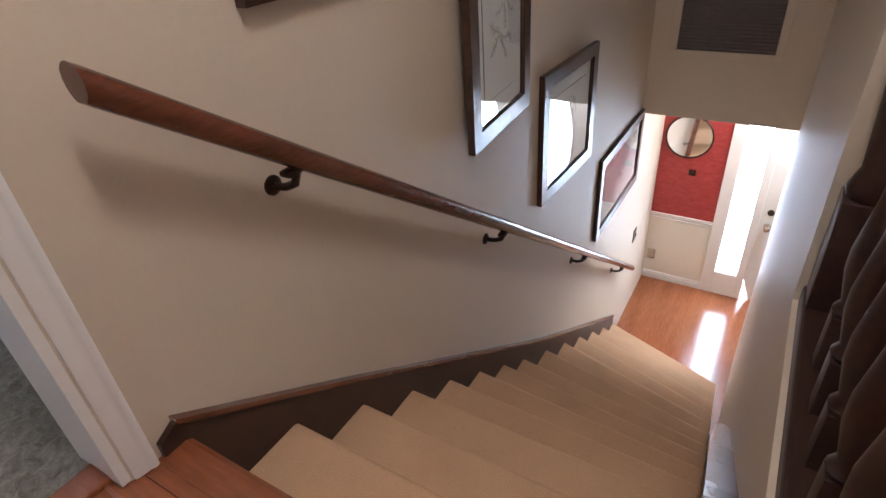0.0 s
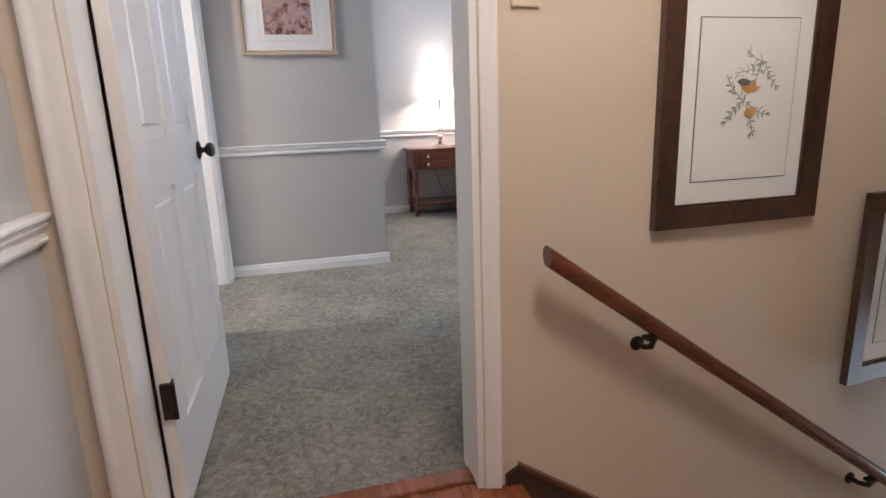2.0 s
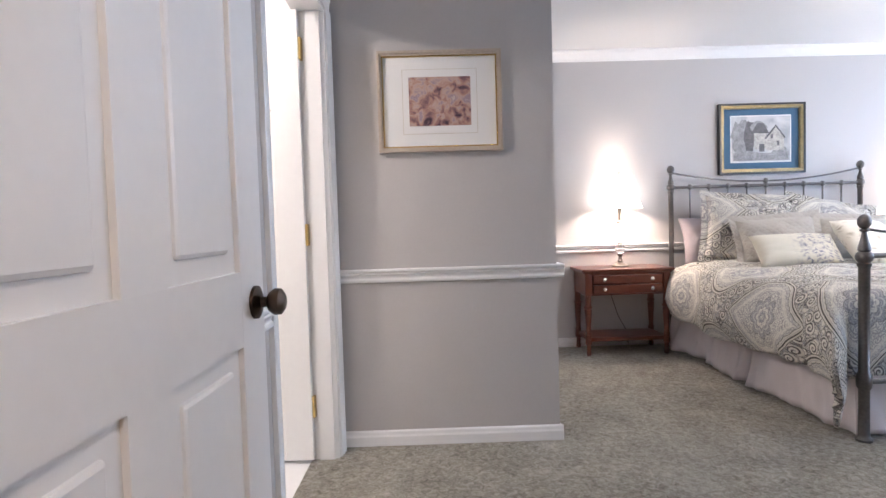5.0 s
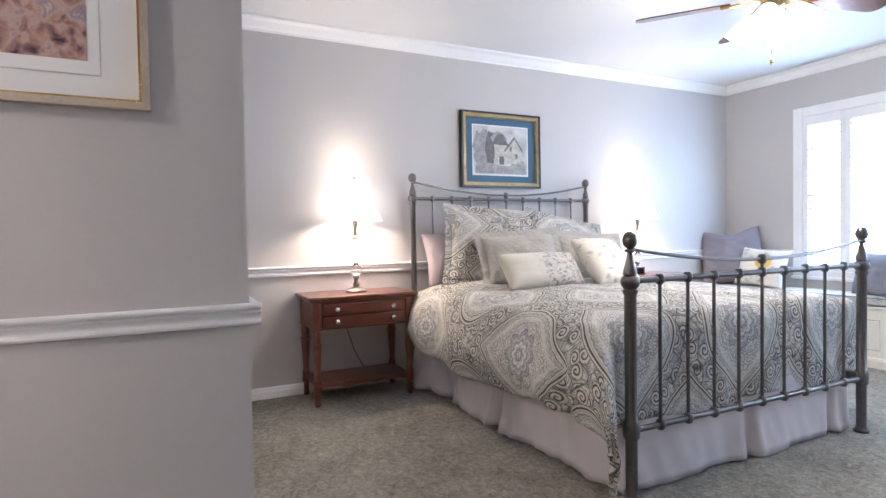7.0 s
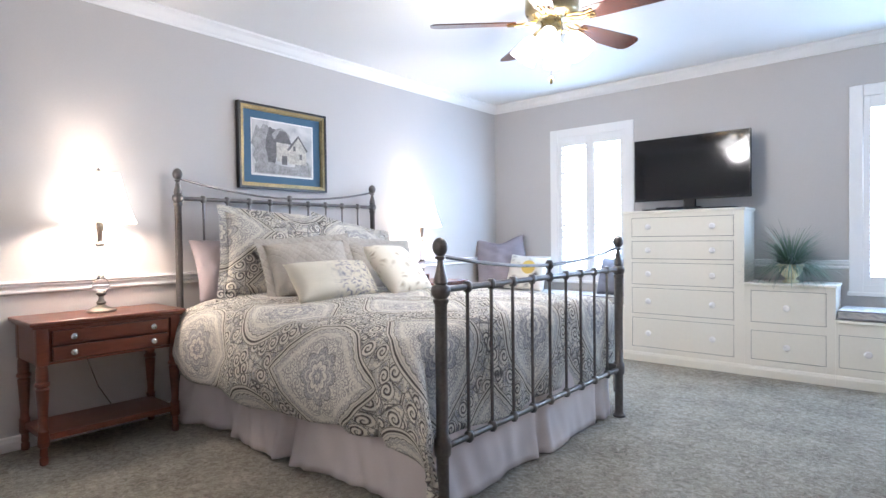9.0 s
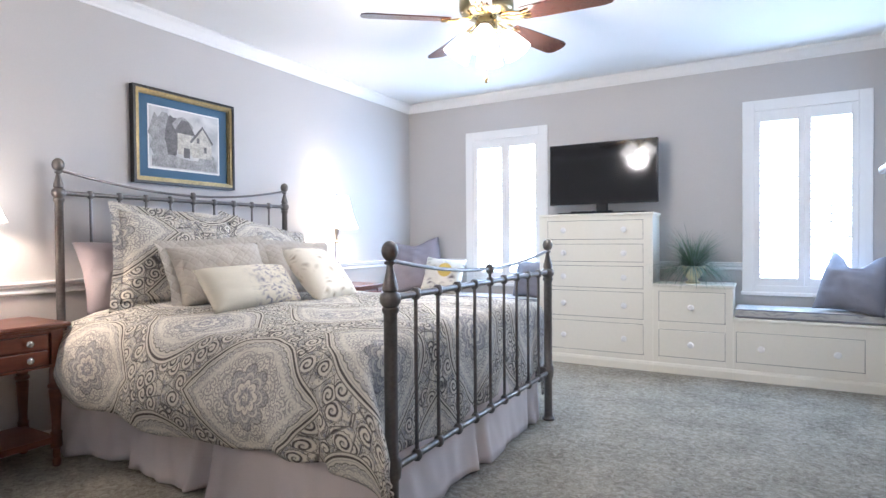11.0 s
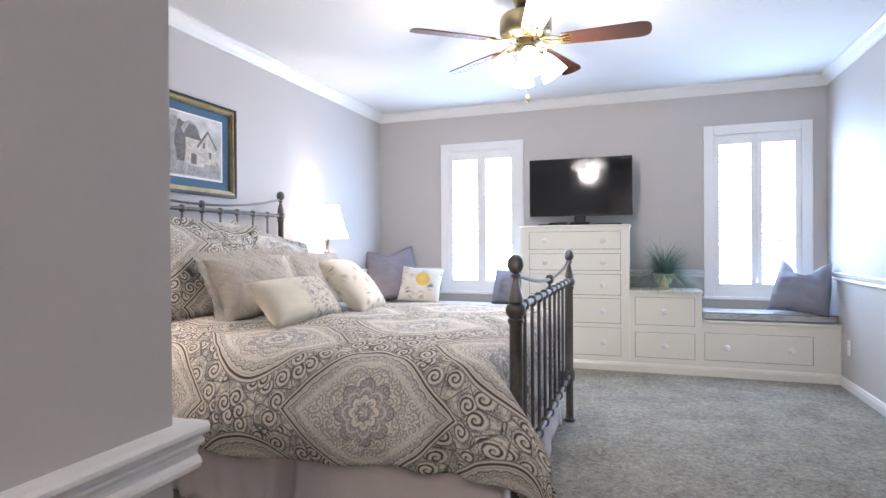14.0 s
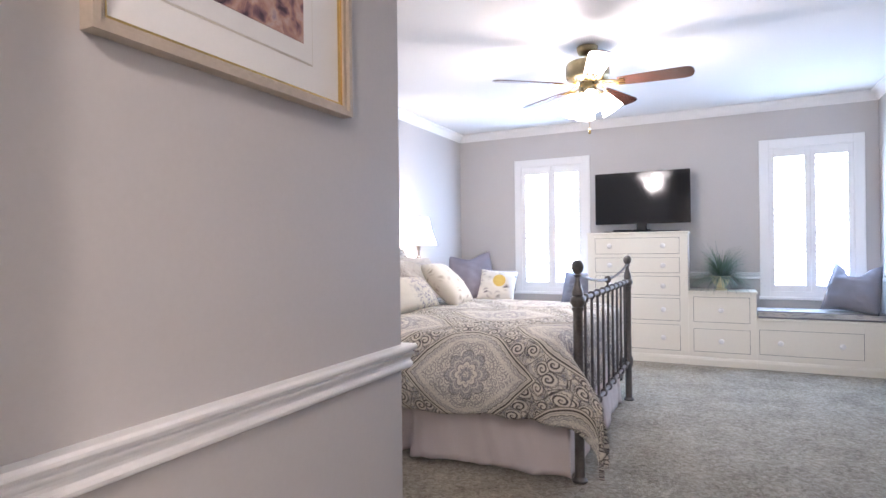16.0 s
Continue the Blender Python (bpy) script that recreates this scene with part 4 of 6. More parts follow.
_nt.links.new(_r.outputs[0], _m.inputs[0])
_nt.links.new(_src, _m.inputs[6])
_nt.links.new(_m.outputs[2], _nt.nodes["Principled BSDF"].inputs["Base Color"])

# the stack of bed pillows, against the headboard
pillow("pillow", (-5.33, 2.44, 0.895), (0.44, 0.62, 0.18), (0, 62, -10), MAUVE, "wrinkled mauve grey standard pillow leaning on the headboard", 2.4, wrinkle=2.2)
pillow("pillow", (-5.39, 3.40, 0.905), (0.44, 0.66, 0.17), (0, 64, 4), MAUVE, "mauve grey standard pillow behind the printed sham", 3.4, wrinkle=2.0)
pillow("pillow", (-5.14, 2.555, 0.985), (0.55, 0.62, 0.15), (0, 66, -16), PAISLEY, "paisley printed euro sham with a flanged edge", 2.5, flange=0.05, spin=-6, wrinkle=2.2)
pillow("pillow", (-5.16, 3.24, 0.955), (0.52, 0.60, 0.15), (0, 60, -4), PAISLEY, "paisley printed euro sham tilted against the headboard", 3.3, flange=0.045, spin=-14)
pillow("pillow", (-4.90, 2.65, 0.905), (0.36, 0.54, 0.19), (0, 62, -14), QUILT, "oatmeal diamond-quilted sham with a flanged edge", 2.6, flange=0.05, wrinkle=2.0, spin=3)
pillow("pillow", (-4.90, 3.24, 0.895), (0.36, 0.54, 0.19), (0, 58, -8), QUILT, "oatmeal diamond-quilted sham behind the ivory pillow", 3.2, flange=0.05, spin=-4, wrinkle=2.0)
pillow("pillow", (-4.60, 2.59, 0.842), (0.58, 0.27, 0.17), (50, 0, 88), LUMBAR, "long ivory lumbar pillow with grey embroidered sprigs", 3.0, wrinkle=0.7)
pillow("pillow", (-4.53, 3.05, 0.885), (0.385, 0.40, 0.18), (46, 0, 98), STITCH, "square ivory throw pillow with stitched sprigs", 5.0, spin=-3, wrinkle=0.7)


def nightstand(at, label, rz=0):
    """front towards +x; at: the middle of the floor under it"""
    e = thing("nightstand", at, label, "nightstand", "nightstands beside the bed", rz)
    w, d, h = 0.70, 0.38, 0.70
    part("top", Bld().box(-d / 2 - 0.012, d / 2 + 0.02, -w / 2 - 0.02, w / 2 + 0.02, h - 0.022, h, 0.006).box(-d / 2, d / 2 + 0.008, -w / 2 - 0.008, w / 2 + 0.008, h - 0.034, h - 0.022, 0.004), CHERRY, e)
    part("case", Bld().box(-d / 2, d / 2 - 0.02, -w / 2 + 0.01, w / 2 - 0.01, h - 0.21, h - 0.034).box(d / 2 - 0.02, d / 2, -w / 2 + 0.055, w / 2 - 0.055, h - 0.045, h - 0.034).box(d / 2 - 0.02, d / 2, -w / 2 + 0.055, w / 2 - 0.055, h - 0.21, h - 0.20), CHERRY, e)
    for z0, z1 in ((h - 0.118, h - 0.050), (h - 0.196, h - 0.128)):
        dr = part("drawer", Bld().box(d / 2 - 0.02, d / 2 + 0.004, -w / 2 + 0.075, w / 2 - 0.075, z0, z1, 0.004), CHERRY, e)
        for y in (-0.19, 0.19):
            part("knob", Bld().lathe([(0.001, 0), (0.007, 0), (0.007, 0.010), (0.015, 0.015), (0.016, 0.021), (0.010, 0.027), (0.001, 0.028)], (d / 2 + 0.004, y, (z0 + z1) / 2), 12, (1, 0, 0)), NICKEL, dr, "small bright round knob", True)
    for sx in (-1, 1):
        for sy in (-1, 1):
            lx, ly = sx * (d / 2 - 0.028), sy * (w / 2 - 0.034)
            bd = Bld().box(lx - 0.026, lx + 0.026, ly - 0.026, ly + 0.026, h - 0.215, h - 0.034, 0.003)
            pr = [(0.014, 0), (0.019, 0.006), (0.019, 0.035), (0.014, 0.042), (0.018, 0.050), (0.016, 0.085), (0.024, 0.092), (0.026, 0.10), (0.024, 0.155), (0.026, 0.165), (0.020, 0.172), (0.019, 0.20), (0.028, 0.36), (0.030, 0.37), (0.024, 0.378), (0.033, 0.388), (0.033, 0.40), (0.025, 0.408), (0.027, 0.42), (0.026, 0.47), (0.022, 0.486)]
            bd.lathe(pr, (lx, ly, 0), 14)
            part("leg", bd, CHERRY, e, smooth=True)
    part("shelf", Bld().box(-d / 2 + 0.02, d / 2 - 0.02, -w / 2 + 0.03, w / 2 - 0.03, 0.115, 0.145, 0.004), CHERRY, e)
    return e


nightstand((-5.40, 1.625, 0), "glossy cherry wood nightstand with two drawers and turned legs")
nightstand((-5.40, 4.25, 0), "glossy cherry wood nightstand on the window side of the bed")


def table_lamp(at):
    e = thing("table_lamp", at, "lit crystal table lamp with a white bell shade", "lamp", "bedside lamps")
    part("base", Bld().lathe([(0.001, 0), (0.072, 0), (0.072, 0.010), (0.060, 0.018), (0.030, 0.030), (0.018, 0.040), (0.026, 0.052), (0.015, 0.064), (0.013, 0.085), (0.026, 0.098), (0.020, 0.108), (0.001, 0.109)], n=24), PEWTER, e, "aged pewter lamp base", True)
    part("stem", Bld().lathe([(0.001, 0.109), (0.022, 0.110), (0.040, 0.128), (0.044, 0.148), (0.036, 0.170), (0.020, 0.186), (0.015, 0.20), (0.020, 0.212), (0.016, 0.23), (0.018, 0.34), (0.020, 0.352), (0.012, 0.360), (0.001, 0.361)], n=20), CRYSTAL, e, "clear glass stem", True)
    part("neck", Bld().lathe([(0.001, 0.361), (0.022, 0.362), (0.024, 0.368), (0.022, 0.376), (0.013, 0.384), (0.013, 0.44), (0.019, 0.447), (0.019, 0.52), (0.001, 0.521)], n=14), PEWTER, e, smooth=True)
    prof = [(0.182, 0.485), (0.171, 0.51), (0.152, 0.56), (0.136, 0.61), (0.121, 0.67), (0.109, 0.725), (0.101, 0.76)]
    bd = Bld()
    n = 32
    rows = [[(r * math.cos(2 * math.pi * i / n), r * math.sin(2 * math.pi * i / n), h) for i in range(n + 1)] for r, h in prof]
    bd.quad_grid(rows)
    sh = part("shade", bd, SHADE, e, "white fabric bell shade glowing", True)
    part("finial", Bld().lathe([(0.001, 0.75), (0.008, 0.76), (0.010, 0.775), (0.001, 0.79)], n=10), NICKEL, sh, smooth=True)
    for z, r in ((0.485, 0.182), (0.76, 0.101)):
        part("shade_trim", Bld().tube([(r * math.cos(2 * math.pi * i / 32), r * math.sin(2 * math.pi * i / 32), z) for i in range(33)], 0.003, 6), IVORY, sh, smooth=True)
    return e


table_lamp((-5.42, 1.635, 0.70))
table_lamp((-5.42, 4.24, 0.70))


def framed(name, at, rz, w, h, bars, inner, label, group="", depth=0.028):
    """hangs on a wall, facing local -y; at: the middle on the wall. bars: (width, thickness, material) from outside in; inner: (inset, material) sheets"""
    e = thing(name, at, label, "framed picture", group, rz)
    o = 0.0
    for bw, bt, bm_ in bars:
        for a in ("t", "b", "l", "r"):
            W2, H2 = w / 2 - o, h / 2 - o
            if a in "tb":
                s = 1 if a == "t" else -1
                poly = [(-W2, s * H2), (W2, s * H2), (W2 - bw, s * (H2 - bw)), (-W2 + bw, s * (H2 - bw))]
            else:
                s = 1 if a == "r" else -1
                poly = [(s * W2, -H2), (s * W2, H2), (s * (W2 - bw), H2 - bw), (s * (W2 - bw), -H2 + bw)]
            part("frame_bar", Bld().prism(poly, -bt, -0.001, "y"), bm_, e)
        o += bw
    d = 0.008
    for k, (ins, m_, nm) in enumerate(inner):
        ix, iz = ins if isinstance(ins, tuple) else (ins, ins)
        W2, H2 = w / 2 - ix, h / 2 - iz
        part(nm, Bld().box(-W2, W2, -d - 0.0015 * (k + 1), -0.004, -H2, H2), m_, e)
    return e


def art(name, cols, scale, detail=5.0, seed=0.0, stretch=(1, 1, 1)):
    """a loose watercolour of several tones"""
    m = mat(name, cols[0], 0.9, bump=0)
    nt = m.node_tree
    L = nt.links.new
    tc = nt.nodes.new("ShaderNodeTexCoord")
    mp = nt.nodes.new("ShaderNodeMapping")
    mp.inputs["Location"].default_value = (seed, seed, seed)
    mp.inputs["Scale"].default_value = stretch
    L(tc.outputs["Object"], mp.inputs[0])
    n = nt.nodes.new("ShaderNodeTexNoise")
    n.inputs["Scale"].default_value, n.inputs["Detail"].default_value, n.inputs["Distortion"].default_value = scale, detail, 0.6
    L(mp.outputs[0], n.inputs[0])
    r = nt.nodes.new("ShaderNodeValToRGB")
    el = r.color_ramp.elements
    while len(el) < len(cols):
        el.new(0.5)
    for i, c in enumerate(cols):
        el[i].position = 0.30 + 0.42 * i / (len(cols) - 1)
        el[i].color = rgb(c)
    L(n.outputs[0], r.inputs[0])
    L(r.outputs[0], nt.nodes["Principled BSDF"].inputs["Base Color"])
    return m


def shapes(e, name, polys, depth):
    """flat painted shapes on a sheet; polys: (material, outline in x, z)"""
    for k, (m_, pl) in enumerate(polys):
        part(name, Bld().prism(pl, -depth - 0.0015 * (k + 1) / len(polys), -depth + 0.001, "y"), m_, e)


def blob(cx, cz, rx, rz_, n=12, seed=1, rough=0.25):
    r_ = random.Random(seed)
    return [(cx + rx * (1 + r_.uniform(-rough, rough)) * math.cos(2 * math.pi * i / n), cz + rz_ * (1 + r_.uniform(-rough, rough)) * math.sin(2 * math.pi * i / n)) for i in range(n)]


def tone(name, c):
    return mat(name, c, 0.9, scale=26, grain=90, bump=0, var=0.42)


VILLAGE = art("village_watercolour", [(0.06, 0.035, 0.05), (0.22, 0.12, 0.13), (0.42, 0.24, 0.19), (0.50, 0.36, 0.30), (0.30, 0.22, 0.27), (0.60, 0.50, 0.42)], 22, 6)
PINK = mat("pale_art_line", (0.62, 0.58, 0.50), 0.9)
framed("framed_print", (GX, 0.135, 1.69), 90, 0.60, 0.485, [(0.012, 0.030, GOLD), (0.010, 0.022, GOLD), (0.006, 0.017, BRASS)],
       [(0.026, MATBOARD, "mat_board"), ((0.118, 0.086), PINK, "mat_line"), ((0.121, 0.089), MATBOARD, "inner_mat"), ((0.150, 0.125), VILLAGE, "print")], "village watercolour print in a champagne gold frame")
COTTAGE = art("cottage_sepia", [(0.36, 0.36, 0.36), (0.50, 0.49, 0.48), (0.60, 0.58, 0.56), (0.68, 0.66, 0.63)], 7, 4, 2.3)
cot = framed("framed_print", (HX, 2.925, 1.75), 90, 0.745, 0.60, [(0.016, 0.042, BLACKEDGE_SHADE), (0.020, 0.036, DKGOLD), (0.008, 0.026, DKGOLD)],
       [(0.040, BLUEMAT, "mat_board"), ((0.108, 0.098), MATBOARD, "mat_line"), ((0.118, 0.108), COTTAGE, "print")], "cottage print with a blue mat in an antique gold frame")


SEPIA_D, SEPIA_M, SEPIA_L = tone("sepia_dark", (0.16, 0.15, 0.15)), tone("sepia_mid", (0.32, 0.31, 0.30)), tone("sepia_light", (0.50, 0.47, 0.41))
shapes(cot, "painted_shape", [
    (SEPIA_M, blob(-0.15, 0.02, 0.10, 0.15, 22, 3, 0.3)), (SEPIA_M, blob(0.16, -0.10, 0.08, 0.05, 16, 8, 0.3)), (SEPIA_D, blob(-0.10, 0.00, 0.05, 0.15, 14, 5)), (SEPIA_M, blob(-0.02, 0.10, 0.07, 0.05, 12, 6)),
    (SEPIA_L, [(-0.06, -0.09), (-0.06, 0.06), (0.05, 0.06), (0.05, -0.09)]), (SEPIA_D, [(-0.085, 0.05), (-0.03, 0.135), (0.02, 0.135), (0.075, 0.045)]),
    (SEPIA_L, [(0.05, -0.10), (0.05, 0.02), (0.13, 0.10), (0.20, 0.02), (0.20, -0.10)]), (SEPIA_D, [(0.03, 0.005), (0.13, 0.12), (0.215, 0.01), (0.205, 0.00), (0.13, 0.10), (0.045, -0.005)]),
    (SEPIA_D, [(-0.015, -0.11), (-0.015, -0.045), (0.03, -0.045), (0.03, -0.11)]), (SEPIA_D, [(0.085, 0.0), (0.085, 0.035), (0.105, 0.035), (0.105, 0.0)]), (SEPIA_D, [(0.14, -0.06), (0.14, -0.02), (0.16, -0.02), (0.16, -0.06)]),
    (SEPIA_M, [(-0.24, -0.185), (-0.24, -0.12), (-0.10, -0.10), (0.02, -0.125), (0.24, -0.11), (0.24, -0.185)])], 0.0125)


def picture_glass():
    m = bpy.data.materials.new("picture_glass")
    m.use_nodes = True
    nt = m.node_tree
    b = nt.nodes["Principled BSDF"]
    b.inputs["Base Color"].default_value = (1, 1, 1, 1)
    b.inputs["Roughness"].default_value = 0.0
    b.inputs["Transmission Weight"].default_value = 1.0
    b.inputs["IOR"].default_value = 1.5
    return m


# built-in cabinets under the windows


def knob_on(at, parent, mat_=None):
    part("knob", Bld().lathe([(0.001, 0), (0.011, 0), (0.010, 0.012), (0.022, 0.018), (0.025, 0.028), (0.016, 0.037), (0.001, 0.038)], at, 12, (0, -1, 0)), mat_ or WHITE, parent, "round white knob", True)


def cabinet(name, x0, x1, z1, label, drawers, knobs, top=0.022):
    """front at FY, drawers: (x0, x1, z0, z1); knobs: x offsets as fractions"""
    e = thing(name, ((x0 + x1) / 2, FY, 0), label, "cabinet", "built-in cabinets")
    cx = (x0 + x1) / 2
    dz = [(a - cx, b - cx, c, d) for a, b, c, d in drawers]
    part("body", Bld().box(x0 - cx, x1 - cx, 0.004, WY - FY - 0.002, 0.0, z1 - top), CREAM, e)
    part("top", Bld().box(x0 - cx - 0.004, x1 - cx + 0.010, -0.016, WY - FY - 0.002, z1 - top, z1, 0.006), CREAM, e)
    part("plinth", Bld().prism([(0.004, 0), (-0.014, 0), (-0.014, 0.055), (-0.010, 0.065), (-0.006, 0.075), (0.004, 0.08)], x0 - cx, x1 - cx, "x"), CREAM, e)
    for a, b, c, d in dz:
        fr = Bld()
        g = 0.002
        dr = part("drawer_front", Bld().box(a + g, b - g, 0.0, 0.02, c + g, d - g, 0.002), CREAM, e)
        # black sheet showing round the front, in place of the gap's own shade
        fr.box(a - 0.001, b + 0.001, 0.0025, 0.0042, c - 0.001, d + 0.001)
        part("drawer_gap_shade", fr, BLACKEDGE_SHADE, e)
        for q in knobs:
            knob_on((a + (b - a) * q, 0.0, (c + d) / 2), dr)
    face = Bld()
    xs_ = sorted({round(v, 4) for r in dz for v in r[:2]})
    face.box(x0 - cx, xs_[0] - 0.001, -0.001, 0.006, 0.08, z1 - top).box(xs_[-1] + 0.001, x1 - cx, -0.001, 0.006, 0.08, z1 - top)
    zz = sorted({(c, d) for _, _, c, d in dz})
    prev = 0.08
    for c, d in zz:
        face.box(xs_[0], xs_[-1], -0.0008, 0.0058, prev, c - 0.001)
        prev = d + 0.001
    face.box(xs_[0], xs_[-1], -0.0008, 0.0058, prev, z1 - top)
    part("face_frame", face, CREAM, e)
    return e


CH0, CH1, CM1 = -3.99, -3.03, -2.45
cabinet("chest_of_drawers", CH0, CH1, 1.295, "tall cream painted built-in chest of five drawers",
        [(CH0 + 0.075, CH1 - 0.075, a, b) for a, b in ((1.075, 1.235), (0.885, 1.035), (0.665, 0.850), (0.415, 0.635), (0.125, 0.375))], (0.185, 0.815))
cabinet("low_cabinet", CH1 + 0.001, CM1, 0.715, "cream painted low built-in cabinet with two drawers",
        [(CH1 + 0.045, CM1 - 0.055, a, b) for a, b in ((0.415, 0.655), (0.130, 0.350))], (0.5,))
cabinet("window_bench", CM1 + 0.001, RX - 0.001, 0.470, "cream painted window seat with a long drawer", [(CM1 + 0.02, RX - 0.19, 0.135, 0.365)], (0.21, 0.80))
cabinet("window_bench", HX + 0.001, CH0 - 0.001, 0.470, "cream painted window seat in the corner beside the bed", [(HX + 0.5, CH0 - 0.05, 0.135, 0.365)], (0.21, 0.80))
CUSH = sprig_mat("bench_cushion_print", (0.50, 0.50, 0.48), (0.20, 0.21, 0.24), 14, 0.1, 0.7)
for x0, x1 in ((CM1 + 0.01, RX - 0.02), (HX + 0.02, CH0 - 0.01)):
    c = thing("seat_cushion", ((x0 + x1) / 2, FY, 0.470), "thin grey patterned cushion on the window seat", "cushion", "bench cushions")
    hw = (x1 - x0) / 2
    pad = part("pad", Bld().box(-hw, hw, 0.005, WY - FY - 0.03, 0.0, 0.075, 0.02), CUSH, c)
    for z in (0.012, 0.064):
        part("piping", Bld().tube([(-hw, 0.008, z), (hw, 0.008, z)], 0.005, 6), GREYPIL, pad, smooth=True)
pillow("pillow", (-1.69, 5.43, 0.755), (0.44, 0.46, 0.20), (66, 0, -24), GREYPIL, "slate grey linen pillow with a dented top on the window seat", 7.0, "bench pillows", spin=-4, wrinkle=1.6, chop=0.16)
pillow("pillow", (-5.36, 5.42, 0.825), (0.56, 0.56, 0.18), (72, 0, 34), VIOLET, "large violet grey pillow in the corner of the window seat", 8.0, "bench pillows", spin=6, wrinkle=1.6, chop=0.06)
pillow("pillow", (-5.04, 5.40, 0.72), (0.44, 0.37, 0.14), (70, 0, 8), FLOWER, "cream pillow printed with dark leaves and a yellow flower", 9.0, "bench pillows", spin=-5)
pillow("pillow", (-4.14, 5.46, 0.71), (0.36, 0.36, 0.14), (74, 0, -20), GREYPIL, "slate grey linen pillow beside the chest", 10.0, "bench pillows")


def shutter_window(name, x0, x1, z0, z1):
    e = thing(name, ((x0 + x1) / 2, WY, z0), "white framed window with bright half-open plantation shutters", "window")
    tagged(e, kind="structure")
    hw, H = (x1 - x0) / 2, z1 - z0
    c = 0.085
    fr = Bld()
    for a, b, p, q in ((-hw, -hw + c, 0, H), (hw - c, hw, 0, H), (-hw + c, hw - c, H - c, H)):
        fr.box(a, b, -0.020, -0.001, p, q, 0.004)
    part("window_frame", fr, WHITE, e)
    part("window_sill", Bld().box(-hw - 0.01, hw + 0.01, -0.035, -0.001, 0, 0.028, 0.005).box(-hw, hw, -0.016, -0.001, 0.028, 0.08), WHITE, e)
    iw = hw - c
    for s in (-1, 1):
        xa, xb = (-iw, -0.0006) if s < 0 else (0.0006, iw)
        st = 0.042
        top, bot = H - c - 0.0006, 0.081
        sh = Bld().box(xa, xa + st, -0.012, 0.018, bot, top, 0.003).box(xb - st, xb, -0.012, 0.018, bot, top, 0.003).box(xa + st, xb - st, -0.012, 0.018, top - 0.085, top).box(xa + st, xb - st, -0.012, 0.018, bot, bot + 0.060)
        pn = part("shutter", sh, WHITE, e)
        za, zb = bot + 0.060, top - 0.085
        n = 21
        for i in range(n):
            zc = za + (zb - za) * (i + 0.5) / n
            m = Matrix.Translation((0, 0.012, zc)) @ Matrix.Rotation(radians(12), 4, "X")
            bm = bmesh.new()
            bmesh.ops.create_cube(bm, size=1.0)
            for q in bm.verts:
                q.co = Vector(((xa + xb) / 2 + q.co.x * (xb - xa - 2 * st - 0.002), q.co.y * 0.062, q.co.z * 0.009))
            part("slat", Bld().take(bm, m), WHITE, pn)
        part("tilt_rod", Bld().box((xa + xb) / 2 - 0.004, (xa + xb) / 2 + 0.004, -0.026, -0.018, za + 0.03, za + 0.62), WHITE, pn)
    g = part("pane", Bld().box(-iw, iw, 0.105, 0.109, 0.08, H - c), CRYSTAL, e, "clear window glass")
    g.visible_shadow = False
    return e


for i, (a, b, c, d) in enumerate(WIN):
    shutter_window("window_%d" % (i + 1), a, b, c, d)


def television():
    e = thing("television", (-3.465, 5.41, 1.295), "flat black television on a stand atop the chest", "television")
    w, z0, z1 = 0.925, 0.085, 0.620
    part("case", Bld().box(-w / 2, w / 2, 0.0, 0.030, z0, z1, 0.006).box(-w / 2 + 0.12, w / 2 - 0.12, 0.030, 0.065, z0 + 0.06, z1 - 0.1, 0.01), TVCASE, e)
    part("screen", Bld().box(-w / 2 + 0.012, w / 2 - 0.012, -0.002, 0.004, z0 + 0.020, z1 - 0.012), SCREEN, e, "glossy dark screen")
    part("neck", Bld().box(-0.05, 0.05, 0.005, 0.03, 0.012, z0 + 0.03, 0.008).box(-0.09, 0.09, -0.03, 0.05, 0.010, 0.028, 0.008), TVCASE, e)
    part("foot", Bld().box(-0.37, 0.37, -0.07, 0.07, 0.0, 0.012, 0.005), TVCASE, e)
    return e


television()
tagged(new("cable_box", B(-3.75, -3.58, 5.44, 5.56, 1.296, 1.325, 0.004).mesh("cable_box", TVCASE)), "small flat black box under the television", "media box")


